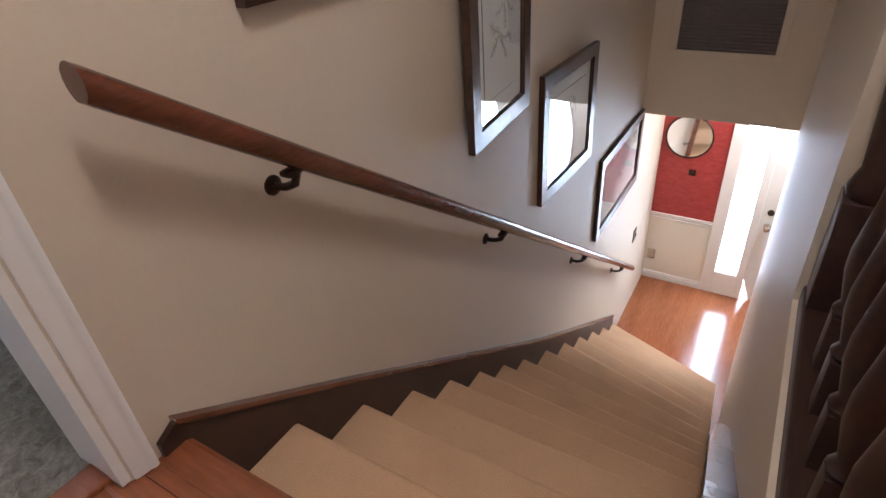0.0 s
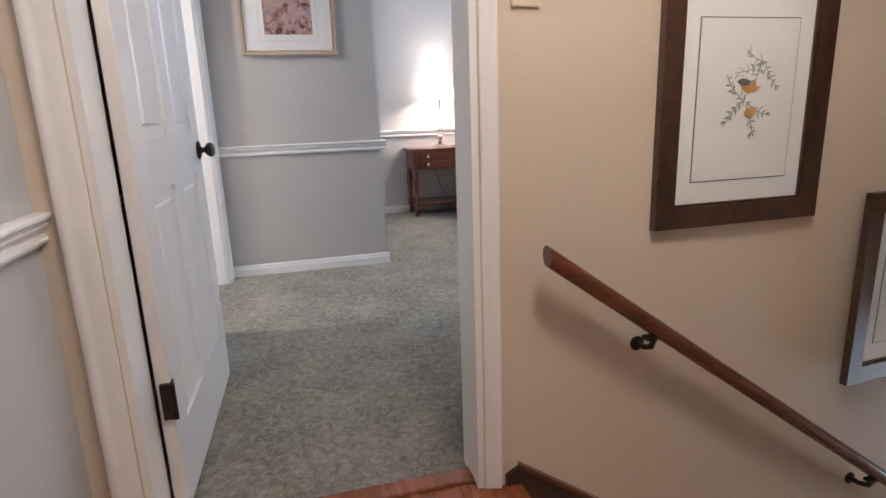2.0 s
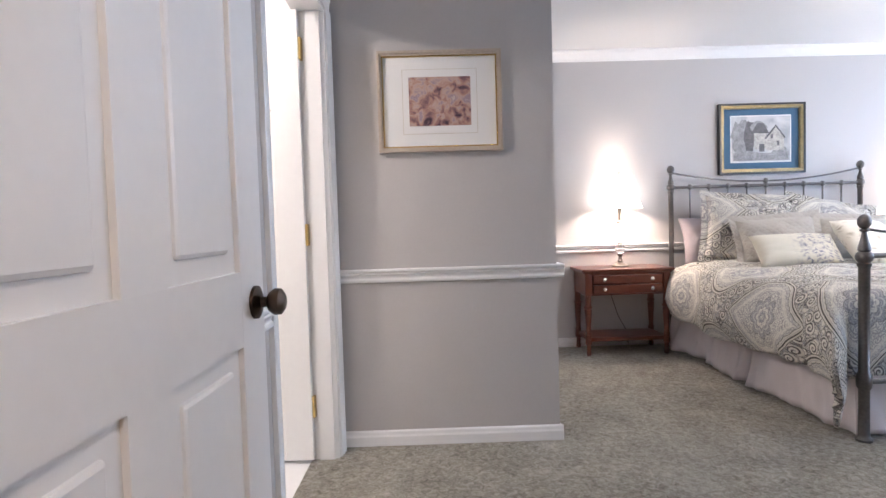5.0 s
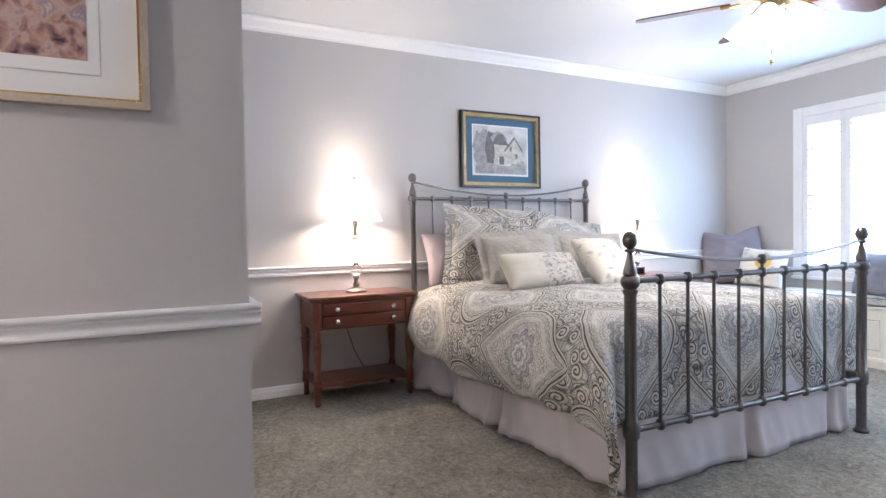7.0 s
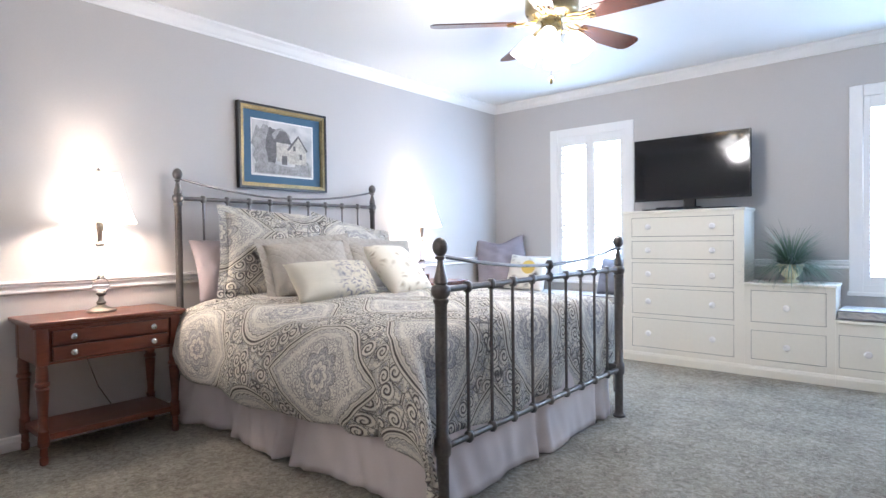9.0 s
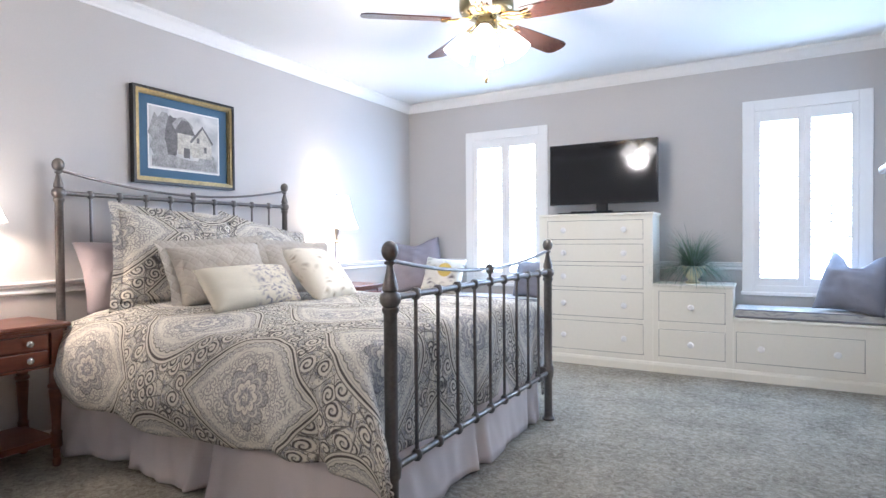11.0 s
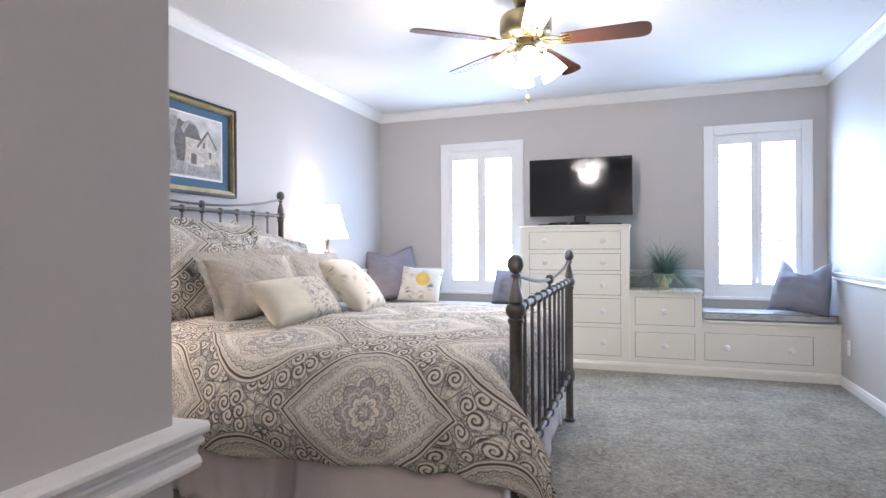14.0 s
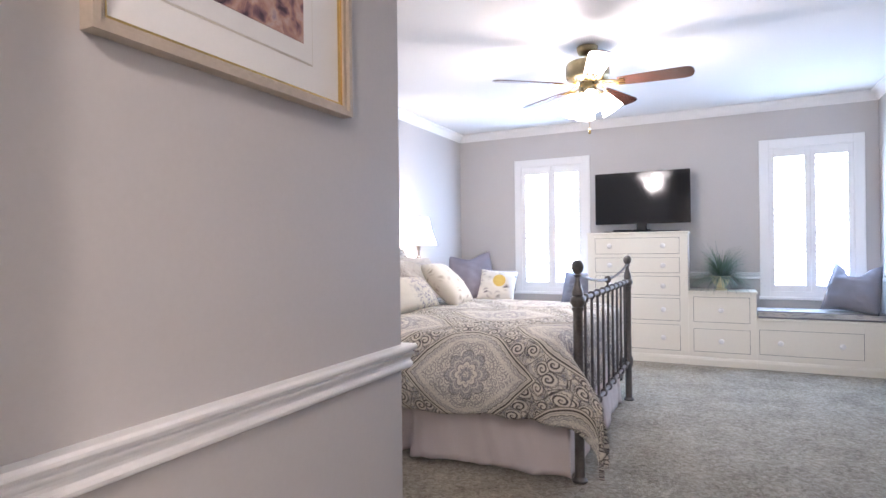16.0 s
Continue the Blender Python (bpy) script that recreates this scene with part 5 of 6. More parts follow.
def ceiling_fan():
    e = thing("ceiling_fan", (-3.555, 3.30, CZ), "antique brass ceiling fan with dark walnut blades and a light kit", "ceiling fan")
    part("canopy", Bld().lathe([(0.072, 0), (0.072, -0.020), (0.060, -0.050), (0.040, -0.062), (0.014, -0.066), (0.014, -0.10)], n=24), ABRASS, e, smooth=True)
    part("motor", Bld().lathe([(0.001, -0.095), (0.095, -0.100), (0.138, -0.113), (0.148, -0.130), (0.148, -0.205), (0.138, -0.222), (0.105, -0.240), (0.060, -0.255), (0.001, -0.256)], n=32), ABRASS, e, smooth=True)
    part("switch_housing", Bld().lathe([(0.001, -0.254), (0.055, -0.256), (0.062, -0.27), (0.060, -0.32), (0.045, -0.34), (0.001, -0.345)], n=24), ABRASS, e, smooth=True)
    for k in range(5):
        a = radians(1 + 72 * k)
        m = Matrix.Rotation(a, 4, "Z") @ Matrix.Translation((0, 0, -0.262)) @ Matrix.Rotation(radians(-12), 4, "X")
        out = [(0.20, -0.052), (0.30, -0.060), (0.62, -0.072), (0.655, -0.062), (0.672, -0.040), (0.678, 0.0), (0.672, 0.040), (0.655, 0.062), (0.62, 0.072), (0.30, 0.060), (0.20, 0.052)]
        bm = bmesh.new()
        lo = [bm.verts.new((x, y, -0.003)) for x, y in out]
        hi = [bm.verts.new((x, y, 0.003)) for x, y in out]
        bm.faces.new(lo[::-1])
        bm.faces.new(hi)
        for i in range(len(out)):
            j = (i + 1) % len(out)
            bm.faces.new((lo[i], lo[j], hi[j], hi[i]))
        bl = part("blade", Bld().take(bm, m), BLADE, e, "dark walnut blade")
        arm = Bld()
        for s in (-1, 1):
            arm.tube([m @ Vector(p) for p in ((0.085, s * 0.012, 0.012), (0.12, s * 0.035, 0.0), (0.165, s * 0.040, -0.006), (0.20, s * 0.022, -0.007), (0.245, s * 0.030, -0.007))], 0.006, 6)
        arm.tube([m @ Vector(p) for p in ((0.085, 0, 0.012), (0.15, 0, -0.004), (0.25, 0, -0.007))], 0.005, 6)
        part("blade_iron", arm, BRASS, bl, "scrolled brass blade arm", True)
    for k in range(4):
        a = radians(20 + 90 * k)
        d = Vector((math.cos(a), math.sin(a), 0))
        part("light_arm", Bld().tube([(d.x * 0.04, d.y * 0.04, -0.315), (d.x * 0.085, d.y * 0.085, -0.318), (d.x * 0.10, d.y * 0.10, -0.335)], 0.009, 8), ABRASS, e, smooth=True)
        ax = (d + Vector((0, 0, -1.5))).normalized()
        s = part("glass_shade", Bld().lathe([(0.024, 0), (0.038, 0.015), (0.054, 0.055), (0.066, 0.100), (0.076, 0.135), (0.071, 0.135), (0.001, 0.112)], (d.x * 0.095, d.y * 0.095, -0.335), 18, ax), BULBGLASS, e, "frosted glass shade lit up", True)
        s.visible_shadow = False
    ch = part("pull_chain", Bld().tube([(0.02, -0.05, -0.34), (0.02, -0.05, -0.575)], 0.0022, 5), BRASS, e)
    part("chain_fob", Bld().lathe([(0.001, -0.615), (0.008, -0.61), (0.009, -0.59), (0.004, -0.575), (0.001, -0.572)], (0.02, -0.05, 0), 10), BRASS, ch, smooth=True)
    return e


ceiling_fan()


def dresser():
    x0, x1, y0, y1, h = -1.918, RX - 0.02, 1.26, 2.58, 1.29
    e = thing("dresser", (x0, y1, 0), "tall mahogany dresser with brass ring pulls on bun feet", "dresser")
    D, L_ = x1 - x0, y1 - y0
    part("top", Bld().box(-0.035, D, -L_ - 0.035, 0.035, h - 0.022, h, 0.007).box(-0.020, D, -L_ - 0.020, 0.020, h - 0.040, h - 0.022, 0.006).box(-0.008, D, -L_ - 0.008, 0.008, h - 0.052, h - 0.040, 0.003), MAHOG, e)
    part("body", Bld().box(0.004, D, -L_, 0, 0.14, h - 0.052), MAHOG, e)
    part("base_moulding", Bld().box(-0.030, D, -L_ - 0.03, 0.03, 0.118, 0.150, 0.010).box(-0.015, D, -L_ - 0.012, 0.012, 0.150, 0.168, 0.006), MAHOG, e)
    for y in (-0.0, -L_):
        part("pilaster", Bld().box(-0.010, 0.004, y - 0.022 if y == 0 else y - 0.0, y if y == 0 else y + 0.022, 0.168, h - 0.052, 0.004).lathe([(0.016, 0.62), (0.014, 1.16)], (-0.004, y - 0.011 if y == 0 else y + 0.011, 0), 10), MAHOG, e)
    for sx in (0.04, D - 0.06):
        for y in (-0.04, -L_ + 0.04):
            part("bun_foot", Bld().lathe([(0.028, 0), (0.034, 0.008), (0.030, 0.022), (0.046, 0.050), (0.048, 0.075), (0.036, 0.098), (0.030, 0.118)], (sx, y, 0), 18), MAHOG, e, smooth=True)

    def drawer(ya, yb, za, zb, pulls):
        dr = part("drawer", Bld().box(-0.014, 0.006, yb + 0.004, ya - 0.004, za + 0.004, zb - 0.004, 0.005), MAHOG, e)
        for q in pulls:
            y, z = ya + (yb - ya) * q, (za + zb) / 2 + 0.01
            p = part("ring_pull", Bld().lathe([(0.001, 0), (0.013, 0), (0.013, 0.004), (0.007, 0.010), (0.007, 0.018), (0.010, 0.022), (0.001, 0.024)], (-0.014, y, z), 12, (-1, 0, 0)), BRASS, dr, "round brass ring pull", True)
            part("ring", Bld().tube([(-0.030, y + 0.019 * math.sin(2 * math.pi * i / 16), z - 0.016 + 0.021 * math.cos(2 * math.pi * i / 16)) for i in range(17)], 0.005, 6), BRASS, p, smooth=True)
    zt = h - 0.062
    c1 = -L_ / 2 + 0.006
    for za, zb in ((zt - 0.178, zt), (zt - 0.365, zt - 0.190)):
        drawer(-0.028, c1, za, zb, (0.5,))
        drawer(c1 - 0.012, -L_ + 0.028, za, zb, (0.5,))
    for za, zb in ((0.660, zt - 0.378), (0.420, 0.648), (0.178, 0.408)):
        drawer(-0.028, -L_ + 0.028, za, zb, (0.10, 0.90))


dresser()


def plant():
    e = thing("potted_fern", (-2.745, 5.45, 0.715), "bushy artificial fern in a cream pedestal pot", "plant")
    part("pot", Bld().lathe([(0.001, 0), (0.055, 0), (0.056, 0.012), (0.036, 0.024), (0.034, 0.032), (0.050, 0.045), (0.074, 0.080), (0.082, 0.120), (0.092, 0.126), (0.092, 0.140), (0.078, 0.140), (0.072, 0.118), (0.001, 0.112)], n=24), SOIL, e, "cream glazed pedestal pot", True)
    rnd = random.Random(4)
    for nm, m_, n, lim in (("fern_fronds", LEAF, 420, 1.0), ("silver_fronds", LEAFB, 260, 1.1)):
        bd = Bld()
        for k in range(n):
            a, el, ln = rnd.uniform(0, 6.283), rnd.uniform(0.0, 1.25), rnd.uniform(0.20, 0.40) * lim
            p, d = Vector((0.02 * math.cos(a), 0.02 * math.sin(a), 0.120)), Vector((math.cos(a) * math.cos(el), math.sin(a) * math.cos(el), math.sin(el)))
            side = Vector((-math.sin(a), math.cos(a), 0))
            seg, rows = 5, []
            for i in range(seg + 1):
                wd = 0.0035 * (1 - i / seg) + 0.0006
                if p.y > 0.19:
                    p.y = 0.19
                rows.append((p - side * wd, p + side * wd))
                p = p + d * ln / seg
                d = (d + Vector((0, 0, -0.16 - 0.1 * math.cos(el)))).normalized()
            o = len(bd.v)
            for r in rows:
                bd.v.extend([tuple(r[0]), tuple(r[1])])
            for i in range(seg):
                bd.f.append((o + 2 * i, o + 2 * i + 1, o + 2 * i + 3, o + 2 * i + 2))
        part(nm, bd, m_, e)


plant()

# ---- doors ----
six_panel_door("door_bedroom", (-1.045, -0.318, 0.012), 178.1, 0.885, OH - 0.03, "open white six-panel bedroom door with a bronze knob", BRONZE, BRONZE, 0.935, (0.335, 1.82))
six_panel_door("door_bath", (-3.364, -0.505, 0.012), -90.0, 0.92, OH - 0.03, "open glossy white panelled bathroom door with brass hinges", BRASS, BRASS, 0.935, (0.245, 1.05, 1.90))

# ---- landing and stairs ----


NOSES = [(EDGE, EDGE, 0.0)]     # (y at the wall, y at the inner side, z) of each nosing: straight treads, then winders
for k in range(1, 14):
    if k <= 7:
        NOSES.append((EDGE + RUN * k, EDGE + RUN * k - 0.032 * max(0, k - 3), -0.215 - RISE * (k - 1)))
    else:
        NOSES.append((NOSES[7][0] + 0.322 * (k - 7), NOSES[7][1] + (0.25 + 0.006 * (k - 7)) * (k - 7), -0.215 - RISE * 6 - 0.21 * (k - 7)))


def stairs():
    e = thing("staircase", ((SX0 + SX1) / 2, EDGE, 0), "flight of stairs in tan carpet winding at the foot", "staircase")
    tagged(e, kind="structure")
    hw = (SX1 - SX0) / 2
    n = 0.022
    for k in range(1, len(NOSES)):
        rows = []
        for side, x in ((0, -hw), (1, hw)):
            y0, y1, z0, z1 = NOSES[k - 1][side] - EDGE, NOSES[k][side] - EDGE, NOSES[k - 1][2], NOSES[k][2]
            # riser above, tread, rounded nose, riser below
            prof = [(y0 - 0.002, z1 - 0.20), (y0 - 0.002, z0 - 0.02), (y0 + 0.004, z0 - 0.02), (y0 + 0.004, z1)]
            prof += [(y1 + 0.012 + n * math.sin(t_), z1 - n + n * math.cos(t_)) for t_ in [i * math.pi / 7 for i in range(8)]]
            prof += [(y1 + 0.002, z1 - 2 * n), (y1 + 0.002, z1 - 0.21 if k < len(NOSES) - 1 else FZ), (y0 - 0.002, z1 - 0.205 if k < len(NOSES) - 1 else FZ)]
            rows.append([(x, p, q) for p, q in prof])
        bd = Bld()
        m_ = len(rows[0])
        bd.v = rows[0] + rows[1]
        bd.f = [(i, (i + 1) % m_, m_ + (i + 1) % m_, m_ + i) for i in range(m_)] + [tuple(range(m_ - 1, -1, -1)), tuple(range(m_, 2 * m_))]
        part("step", bd, STAIRCARPET, e, smooth=True)
    return e


stairs()
struct("trim_landing_nosing", Bld().prism([(EDGE - 0.05, -0.001), (EDGE + 0.01, -0.001), (EDGE + 0.022, -0.010), (EDGE + 0.022, -0.024), (EDGE + 0.010, -0.034), (EDGE - 0.05, -0.034)], SX0, SX1, "x"), OAK, "oak nosing at the top of the stairs")


for nm, xa, xb, side in (("trim_skirt_wall", DX0, SX0, 0), ("trim_skirt_side", SX1, SW, 1)):
    y0 = EDGE - 0.035 if side == 0 else EDGE
    last = 14 if side == 0 else 9
    up = [(y0, 0.03 if side == 0 else 0.0), (y0 + 0.04, 0.052)] + [(q[side] + 0.02, q[2] + (0.10 if k < 8 else 0.085)) for k, q in enumerate(NOSES[:last]) if k > 1]
    end = up[-1][0]
    struct(nm, Bld().prism(up + [(end, FZ), (y0 + 0.7, FZ), (y0, -0.35)], xa, xb, "x"), DARKWOOD, "dark stained wooden stair skirt board")
    struct(nm + "_cap", Bld().prism(up[1:] + [(p, q + 0.014) for p, q in reversed(up[1:])], xa - 0.002 if side == 0 else xa - 0.006, xb + 0.006 if side == 0 else xb, "x"), RAILWOOD, "dark moulded cap of the skirt board")


def handrail():
    p0, p1 = Vector((-0.815, 0.655, 0.690)), Vector((-0.815, 4.30, -1.93))
    e = thing("handrail", (-0.815, 0.655, 0.690), "brown wooden wall handrail on dark metal brackets", "handrail")
    d = p1 - p0
    sec = [(-0.026, -0.010), (-0.030, 0.005), (-0.026, 0.020), (-0.014, 0.030), (0.0, 0.033), (0.014, 0.030), (0.026, 0.020), (0.030, 0.005), (0.026, -0.010), (0.018, -0.020), (0.012, -0.024), (-0.012, -0.024), (-0.018, -0.020)]
    rows = []
    for q in (0.0, 0.004, 1.0):
        s = 0.84 if q == 0 else 0.88
        c = d * q
        row = [(c.x + a * s, c.y - (0.02 if q == 0 and b > 0 else 0) * 0, c.z + b * s * 1.15) for a, b in sec]
        rows.append(row + [row[0]])
    bd = Bld().quad_grid(rows)
    bd.f.append(tuple(range(len(sec))))
    bd.f.append(tuple(2 * (len(sec) + 1) + i for i in range(len(sec))))
    part("rail", bd, RAILWOOD, e, smooth=True)
    for y in (0.985, 1.90, 2.95, 3.95):
        q = (y - p0.y) / d.y
        c = d * q
        br = Bld().lathe([(0.001, 0), (0.022, 0), (0.022, 0.005), (0.012, 0.010), (0.001, 0.011)], (-0.084, c.y, c.z - 0.075), 14, (1, 0, 0))
        br.tube([(-0.08, c.y, c.z - 0.075), (-0.045, c.y, c.z - 0.072), (-0.015, c.y, c.z - 0.058), (0, c.y, c.z - 0.025)], 0.009, 8)
        br.box(-0.014, 0.014, c.y - 0.035, c.y + 0.035, c.z - 0.028, c.z - 0.016, 0.003)
        part("bracket", br, BRONZE, e, "dark bronze handrail bracket", True)


handrail()

# ---- framed prints down the stairs ----


def twig(seed, n, spread, tones, stem):
    """a drawn twig: curved stems set with pointed leaves"""
    r_ = random.Random(seed)
    polys = []
    starts = [(0.045, 0.105, 2.9), (0.045, 0.105, 3.7), (0.05, 0.105, -1.1), (0.04, 0.10, -1.7), (-0.005, 0.0, 2.6), (-0.005, 0.0, 3.6), (0.0, -0.005, -0.5), (0.0, -0.01, -1.0)]
    for x, z, a in starts:
        for k in range(n):
            x1_, z1_ = x + 0.016 * math.cos(a), z + 0.016 * math.sin(a)
            nx, nz = -math.sin(a) * 0.0012, math.cos(a) * 0.0012
            polys.append((stem, [(x - nx, z - nz), (x1_ - nx, z1_ - nz), (x1_ + nx, z1_ + nz), (x + nx, z + nz)]))
            for s in (-1, 1):
                if r_.random() < 0.75:
                    la, ln, wd = a + s * r_.uniform(0.5, 1.2), r_.uniform(0.012, 0.026), r_.uniform(0.0018, 0.004)
                    dx, dz = math.cos(la), math.sin(la)
                    polys.append((r_.choice(tones), [(x, z), (x + dx * ln * 0.45 - dz * wd, z + dz * ln * 0.45 + dx * wd), (x + dx * ln, z + dz * ln), (x + dx * ln * 0.45 + dz * wd, z + dz * ln * 0.45 - dx * wd)]))
            x, z = x1_, z1_
            a += r_.uniform(-0.30, 0.30)
            if abs(x) > spread:
                a = math.pi / 2 if x > 0 else math.pi / 2
                x = max(-spread, min(spread, x))
            if z > 0.13:
                break
    return polys


GREENS = [tone("leaf_ink", c) for c in ((0.30, 0.34, 0.23), (0.20, 0.24, 0.15), (0.40, 0.43, 0.33))]
RUSTS = [tone("faded_ink", c) for c in ((0.55, 0.50, 0.46), (0.45, 0.41, 0.38), (0.62, 0.57, 0.53))]
STEM = tone("stem_ink", (0.28, 0.24, 0.20))
ORANGE, SLATE = tone("ochre_wash", (0.55, 0.27, 0.06)), tone("slate_wash", (0.14, 0.14, 0.15))
INK = mat("thin_ink_line", (0.10, 0.09, 0.09), 0.8, bump=0)
PGLASS = picture_glass()


def stair_print(at, w, h, drawing, label, seed, rz=90):
    e = framed("framed_print", at, rz, w, h, [(0.058, 0.026, FRAMEWOOD), (0.008, 0.018, FRAMEWOOD)],
               [(0.05, MATBOARD, "mat_board"), ((0.115, 0.125), INK, "mat_line"), ((0.118, 0.128), PAPER, "print")], label, "prints along the stairs")
    shapes(e, "drawn_leaf", twig(seed, 6, min(0.10, w / 2 - 0.15), GREENS if drawing else RUSTS, STEM), 0.0125)
    if drawing:
        shapes(e, "drawn_shape", [(ORANGE, blob(0.01, 0.035, 0.028, 0.012, 10, 2, 0.2)), (SLATE, blob(-0.012, 0.05, 0.022, 0.009, 10, 4, 0.2)), (ORANGE, blob(0.015, -0.03, 0.020, 0.012, 10, 7, 0.2))], 0.0140)
    g = part("glass", Bld().box(-w / 2 + 0.055, w / 2 - 0.055, -0.0175, -0.0160, -h / 2 + 0.055, h / 2 - 0.055), PGLASS, e, "clear picture glass")
    g.visible_shadow = False


stair_print((DX0, 1.285, 1.057), 0.555, 0.685, True, "botanical print of a leafy branch in a rustic dark frame", 11)
stair_print((DX0 + 0.018, 1.995, 0.455), 0.51, 0.635, False, "faded botanical print in a rustic dark frame", 12, 94.0)
stair_print((DX0 + 0.0125, 2.715, -0.100), 0.62, 0.590, False, "faded botanical print in a rustic dark frame", 13, 87.8)
stair_print((DX0, 3.85, -0.860), 0.98, 0.560, False, "wide faded print in a rustic dark frame at the stair foot", 14)


def plate(name, at, rz, w, h, material, label, toggles=1):
    e = thing(name, at, label, "wall plate", rz=rz)
    part("plate", Bld().box(-w / 2, w / 2, -0.007, 0, -h / 2, h / 2, 0.003), material, e)
    part("toggle", Bld().box(-0.005, 0.005, -0.018, -0.007, -0.006, 0.012, 0.002).box(-0.010, 0.010, -0.009, -0.007, -0.020, 0.020), material, e)
    for z in (-h * 0.3, h * 0.3):
        part("screw", Bld().lathe([(0.001, 0), (0.004, 0), (0.003, 0.002), (0.001, 0.0022)], (0, -0.007, z), 8, (0, -1, 0)), NICKEL, e)


plate("light_switch", (DX0, 0.632, 1.352), 90, 0.075, 0.120, SWITCHP, "ivory toggle light switch on the cream wall")
plate("wall_plate", (DX0, 4.66, -1.83), 90, 0.09, 0.12, BRONZE, "dark metal switch plate near the stair foot")
plate("wall_plate", (-0.84, 5.31, -2.40), 0, 0.075, 0.11, NICKEL, "metal wall plate on the foyer wainscot")
plate("outlet", (RX, 5.12, 0.32), -90, 0.070, 0.115, WHITE, "white outlet plate above the baseboard")

e = framed("framed_print", (0.06, -0.47, 1.53), 180, 0.50, 0.62, [(0.050, 0.030, FRAMEWOOD), (0.010, 0.020, DARKWOOD)], [(0.05, MATBOARD, "mat_board"), ((0.12, 0.12), PAPER, "print")], "dark wood framed print on the landing wall")


def balustrade():
    e = thing("stair_balustrade", (0.152, EDGE, -0.004), "dark wooden guard rail with turned balusters", "railing")
    y1 = REND - EDGE
    part("shoe_rail", Bld().box(-0.05, 0.05, 0.0, y1, -0.02, 0.035, 0.008), DARKWOOD, e)
    part("top_rail", Bld().box(-0.035, 0.035, 0.0, y1, 0.84, 0.90, 0.015), DARKWOOD, e)
    part("newel_post", Bld().box(-0.045, 0.045, y1 - 0.10, y1 - 0.01, 0.035, 0.30, 0.006).lathe([(0.040, 0.30), (0.045, 0.32), (0.030, 0.36), (0.042, 0.60), (0.030, 0.72), (0.044, 0.76), (0.044, 0.80)], (0, y1 - 0.055, 0), 16).box(-0.045, 0.045, y1 - 0.10, y1 - 0.01, 0.79, 0.84), DARKWOOD, e, smooth=True)
    y = 0.10
    while y < y1 - 0.16:
        bd = Bld().box(-0.022, 0.022, y - 0.022, y + 0.022, 0.03, 0.16, 0.003)
        bd.lathe([(0.020, 0.16), (0.026, 0.172), (0.016, 0.19), (0.029, 0.26), (0.030, 0.30), (0.018, 0.40), (0.014, 0.48), (0.022, 0.50), (0.022, 0.515), (0.014, 0.53), (0.020, 0.68), (0.024, 0.70), (0.018, 0.72)], (0, y, 0), 12)
        bd.box(-0.020, 0.020, y - 0.020, y + 0.020, 0.72, 0.85, 0.003)
        part("baluster", bd, DARKWOOD, e, smooth=True)
        y += 0.125


balustrade()


def air_grille():
    e = thing("air_grille", (-0.44, 4.36, 0.34), "tall dark slatted return air grille", "vent")
    w, h = 0.58, 1.0
    part("backing", Bld().box(-w / 2, w / 2, -0.004, -0.001, -h / 2, h / 2), VENTDARK, e)
    for a in ((-w / 2 - 0.05, w / 2 + 0.05, h / 2, h / 2 + 0.05), (-w / 2 - 0.05, w / 2 + 0.05, -h / 2 - 0.05, -h / 2), (-w / 2 - 0.05, -w / 2, -h / 2, h / 2), (w / 2, w / 2 + 0.05, -h / 2, h / 2)):
        part("frame_bar", Bld().box(a[0], a[1], -0.012, -0.001, a[2], a[3], 0.003), TAN, e)
    for i in range(46):
        z = -h / 2 + h * (i + 0.5) / 46
        part("slat", Bld().prism([(-0.004, z - 0.007), (-0.012, z - 0.010), (-0.012, z - 0.008), (-0.004, z - 0.003)], -w / 2, w / 2, "x"), VENTDARK, e)


air_grille()

# ---- foyer ----
m_ = thing("round_mirror", (-0.675, 5.303, -1.13), "round wall mirror with a thin dark frame", "mirror")
part("mirror_glass", Bld().lathe([(0.001, 0), (0.19, 0), (0.19, 0.008), (0.001, 0.008)], n=40, axis=(0, -1, 0)), MIRROR, m_, smooth=False)
part("rim", Bld().tube([(0.192 * math.cos(2 * math.pi * i / 40), -0.008, 0.192 * math.sin(2 * math.pi * i / 40)) for i in range(41)], 0.008, 8), BRONZE, m_, smooth=True)
plate("wall_plate", (-0.60, 5.303, -1.46), 0, 0.06, 0.06, BRONZE, "small dark thermostat under the mirror")


def sidelight():
    e = thing("window_3", (-0.145, 5.31, FZ), "narrow white framed sidelight glowing with daylight", "window")
    tagged(e, kind="structure")
    part("window_frame", Bld().box(-0.20, -0.095, -0.022, 0, 0, 1.92, 0.005).box(0.095, 0.16, -0.022, 0, 0, 1.92, 0.005).box(-0.095, 0.095, -0.022, 0, 0, 0.25, 0.005).box(-0.095, 0.095, -0.022, 0, 1.82, 1.92, 0.005), WHITE, e)
    g = part("pane", Bld().box(-0.095, 0.095, 0.05, 0.054, 0.25, 1.82), CRYSTAL, e, "bright glass pane")
    g.visible_shadow = False


sidelight()


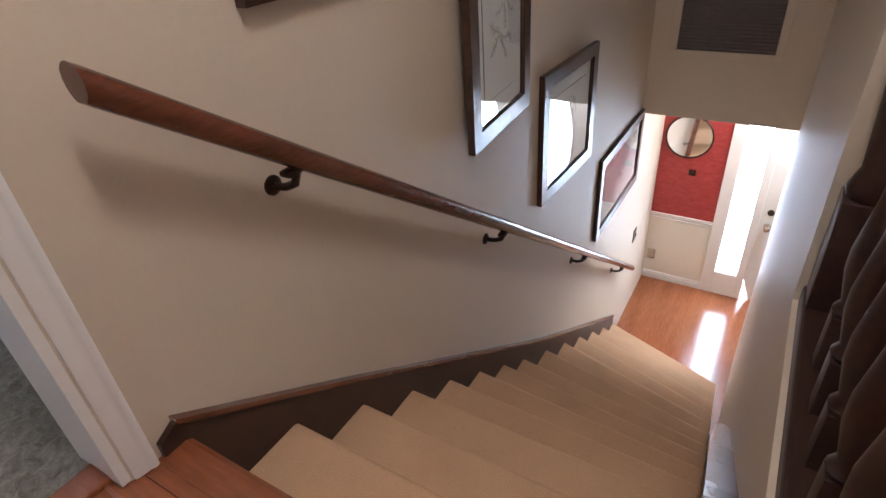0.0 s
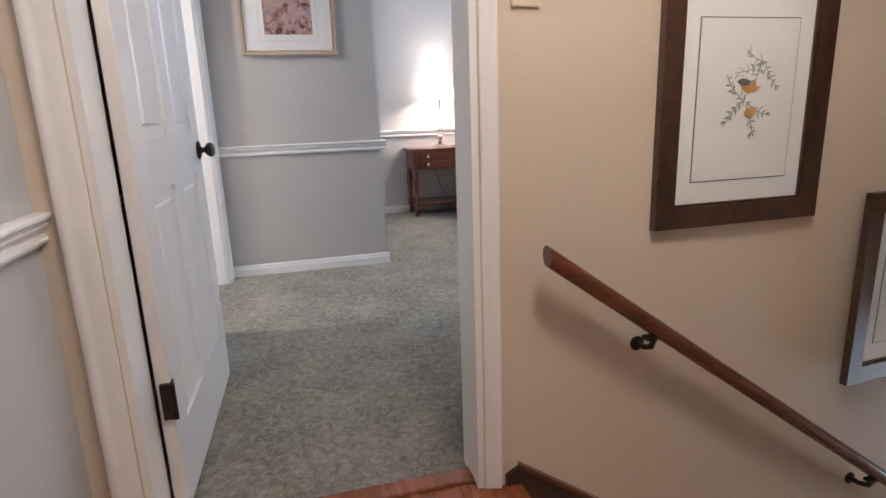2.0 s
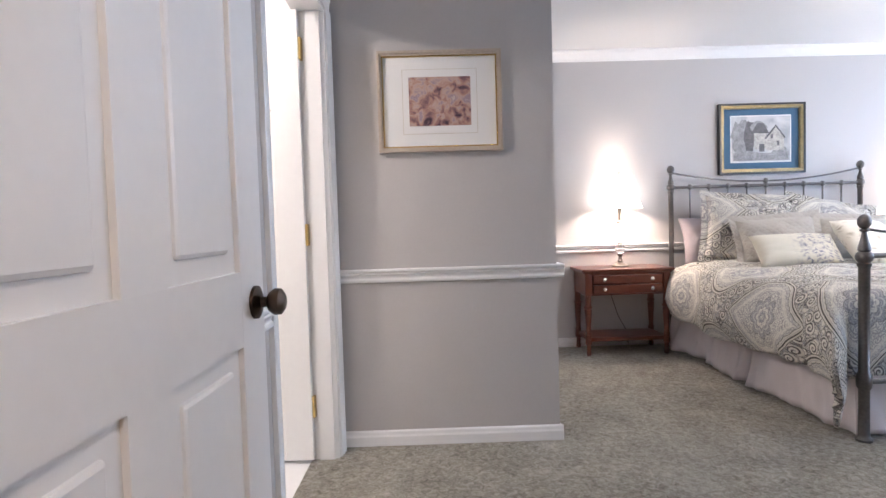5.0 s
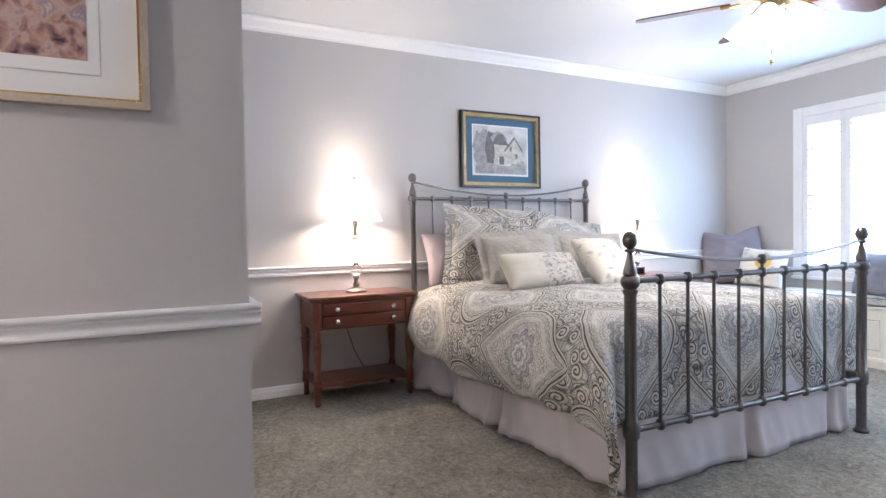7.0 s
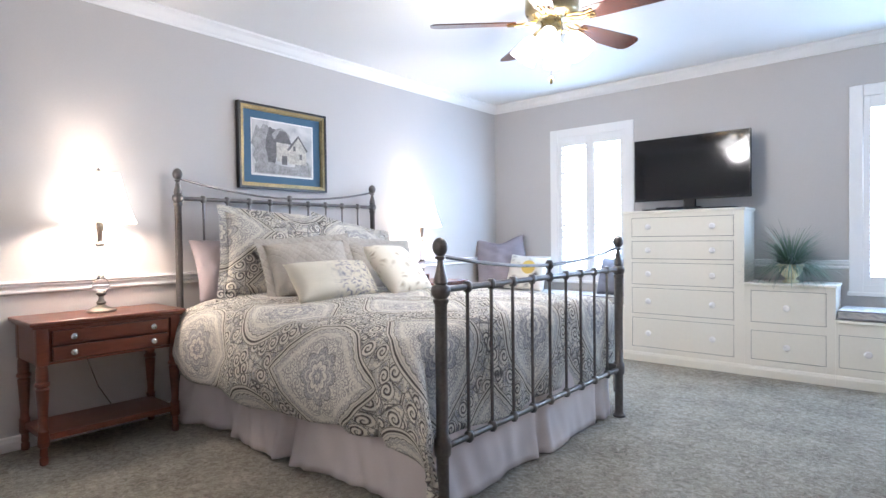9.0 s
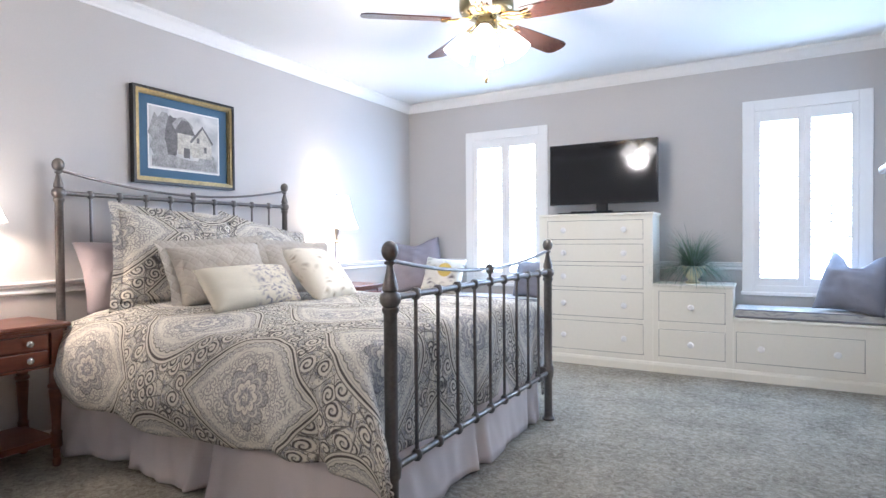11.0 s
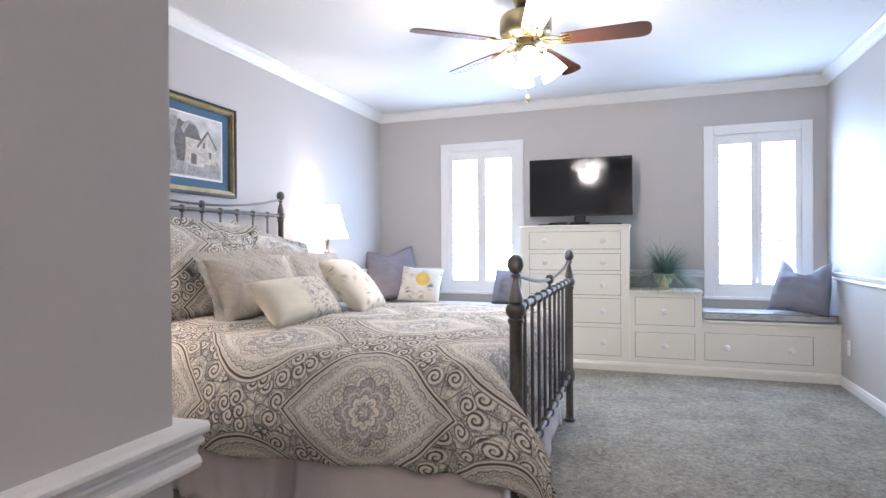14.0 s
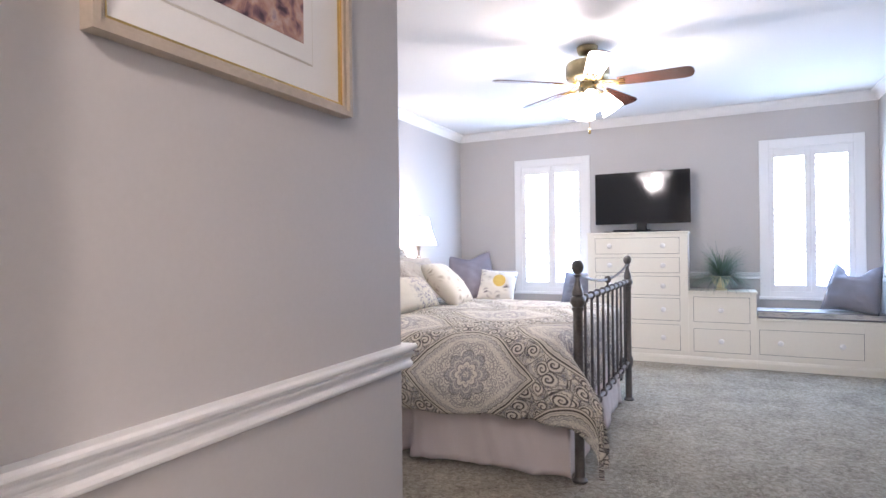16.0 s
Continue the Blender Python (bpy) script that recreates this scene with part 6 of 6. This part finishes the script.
def front_door():
    """white leaf with a large oval light"""
    e = thing("door_front", (0.0, 5.33, FZ), "white front door with an oval leaded glass light", "door")
    x0, x1, z0, z1 = 0.004, 0.896, 0.01, 2.035
    cx, cz, rx, rz_ = 0.45, 1.33, 0.245, 0.60
    n = 48
    bd = Bld()
    rows = []
    for y in (-0.022, 0.022):
        inner, outer = [], []
        for i in range(n + 1):
            a = 2 * math.pi * i / n
            c, s = math.cos(a), math.sin(a)
            inner.append((cx + rx * c, y, cz + rz_ * s))
            k = min((x1 - cx) / max(abs(c), 1e-6), ((z1 - cz) if s > 0 else (cz - z0)) / max(abs(s), 1e-6))
            outer.append((cx + k * c, y, cz + k * s))
        rows.append((inner, outer))
    bd.quad_grid([rows[0][1], rows[0][0], rows[1][0], rows[1][1]])
    part("leaf", bd, WHITE, e)
    part("oval_moulding", Bld().tube([(cx + rx * math.cos(2 * math.pi * i / n), -0.022, cz + rz_ * math.sin(2 * math.pi * i / n)) for i in range(n + 1)], 0.016, 8), WHITE, e, smooth=True)
    g = part("pane", Bld().prism([(cx + rx * math.cos(2 * math.pi * i / n), cz + rz_ * math.sin(2 * math.pi * i / n)) for i in range(n)], -0.003, 0.003, "y"), CRYSTAL, e, "oval leaded glass pane")
    g.visible_shadow = False
    cames = Bld()
    for x in (cx - 0.11, cx + 0.11):
        h = rz_ * math.sqrt(1 - ((x - cx) / rx) ** 2)
        cames.tube([(x, -0.005, cz - h), (x, -0.005, cz + h)], 0.004, 6)
    for z in (cz - 0.3, cz, cz + 0.3):
        h = rx * math.sqrt(1 - ((z - cz) / rz_) ** 2)
        cames.tube([(cx - h, -0.005, z), (cx + h, -0.005, z)], 0.004, 6)
    part("leading", cames, BRONZE, g)
    for s in (0.82,):
        part("door_knob", Bld().lathe([(0.001, 0), (0.030, 0), (0.030, 0.006), (0.012, 0.012), (0.010, 0.035), (0.027, 0.050), (0.026, 0.065), (0.001, 0.072)], (0.085, -0.022, s), 18, (0, -1, 0)), NICKEL, e, "satin nickel door knob", True)
    part("deadbolt", Bld().lathe([(0.001, 0), (0.028, 0), (0.028, 0.012), (0.012, 0.018), (0.001, 0.019)], (0.085, -0.022, 0.96), 14, (0, -1, 0)), BRONZE, e, "round dark deadbolt", True)


front_door()

# ---- small things ----
c = thing("alarm_clock", (-5.30, 4.10, 0.70), "small dark wood alarm clock on the nightstand", "clock")
part("case", Bld().box(-0.03, 0.03, -0.075, 0.075, 0, 0.075, 0.006), MAHOG, c)
part("clock_face", Bld().box(0.0302, 0.032, -0.055, 0.055, 0.015, 0.062), SCREEN, c)
tagged(new("lamp_cord", Bld().tube([(-5.585, 1.62, 0.66), (-5.58, 1.60, 0.45), (-5.575, 1.66, 0.26), (-5.57, 1.72, 0.15), (-5.56, 1.74, 0.02)], 0.003, 6).mesh("lamp_cord", BRONZE)), "thin dark lamp cord hanging behind the nightstand", "cord")
hl = thing("hall_light", (0.05, 0.62, CZ + 0.002), "round frosted ceiling light over the landing", "ceiling light")
part("base_plate", Bld().lathe([(0.001, -0.02), (0.15, -0.02), (0.15, 0), (0.001, 0)], n=24), NICKEL, hl)
d_ = part("diffuser", Bld().lathe([(0.001, -0.10), (0.06, -0.095), (0.12, -0.06), (0.14, -0.02)], n=24), glow("warm_diffuser", (1.0, 0.85, 0.65), 3.0), hl, smooth=True)
d_.visible_shadow = False
bl_ = thing("bath_light", (-2.6, -1.5, CZ - 0.02), "round frosted ceiling light in the bathroom", "ceiling light")
part("base_plate", Bld().lathe([(0.001, -0.02), (0.15, -0.02), (0.15, 0), (0.001, 0)], n=24), NICKEL, bl_)
d_ = part("diffuser", Bld().lathe([(0.001, -0.10), (0.06, -0.095), (0.12, -0.06), (0.14, -0.02)], n=24), glow("white_diffuser", (1.0, 0.94, 0.85), 3.0), bl_, smooth=True)
d_.visible_shadow = False

# ---- floor boards, last ----
fl = bpy.data.objects["floor_landing"]
row, y = 0, -0.47
rb = random.Random(2)
while y < EDGE - 0.005:
    y2 = min(y + 0.083, EDGE)
    x = -0.935
    first = True
    while x < 1.69:
        ln = min(rb.uniform(0.5, 1.2), 1.70 - x)
        part("plank", B(x + 0.0008, x + ln - 0.0008, y + 0.0008, y2 - 0.0008, -0.014, -0.004 + rb.uniform(-0.0004, 0.0004), 0.0012), OAKP, fl)
        x += ln
    y = y2
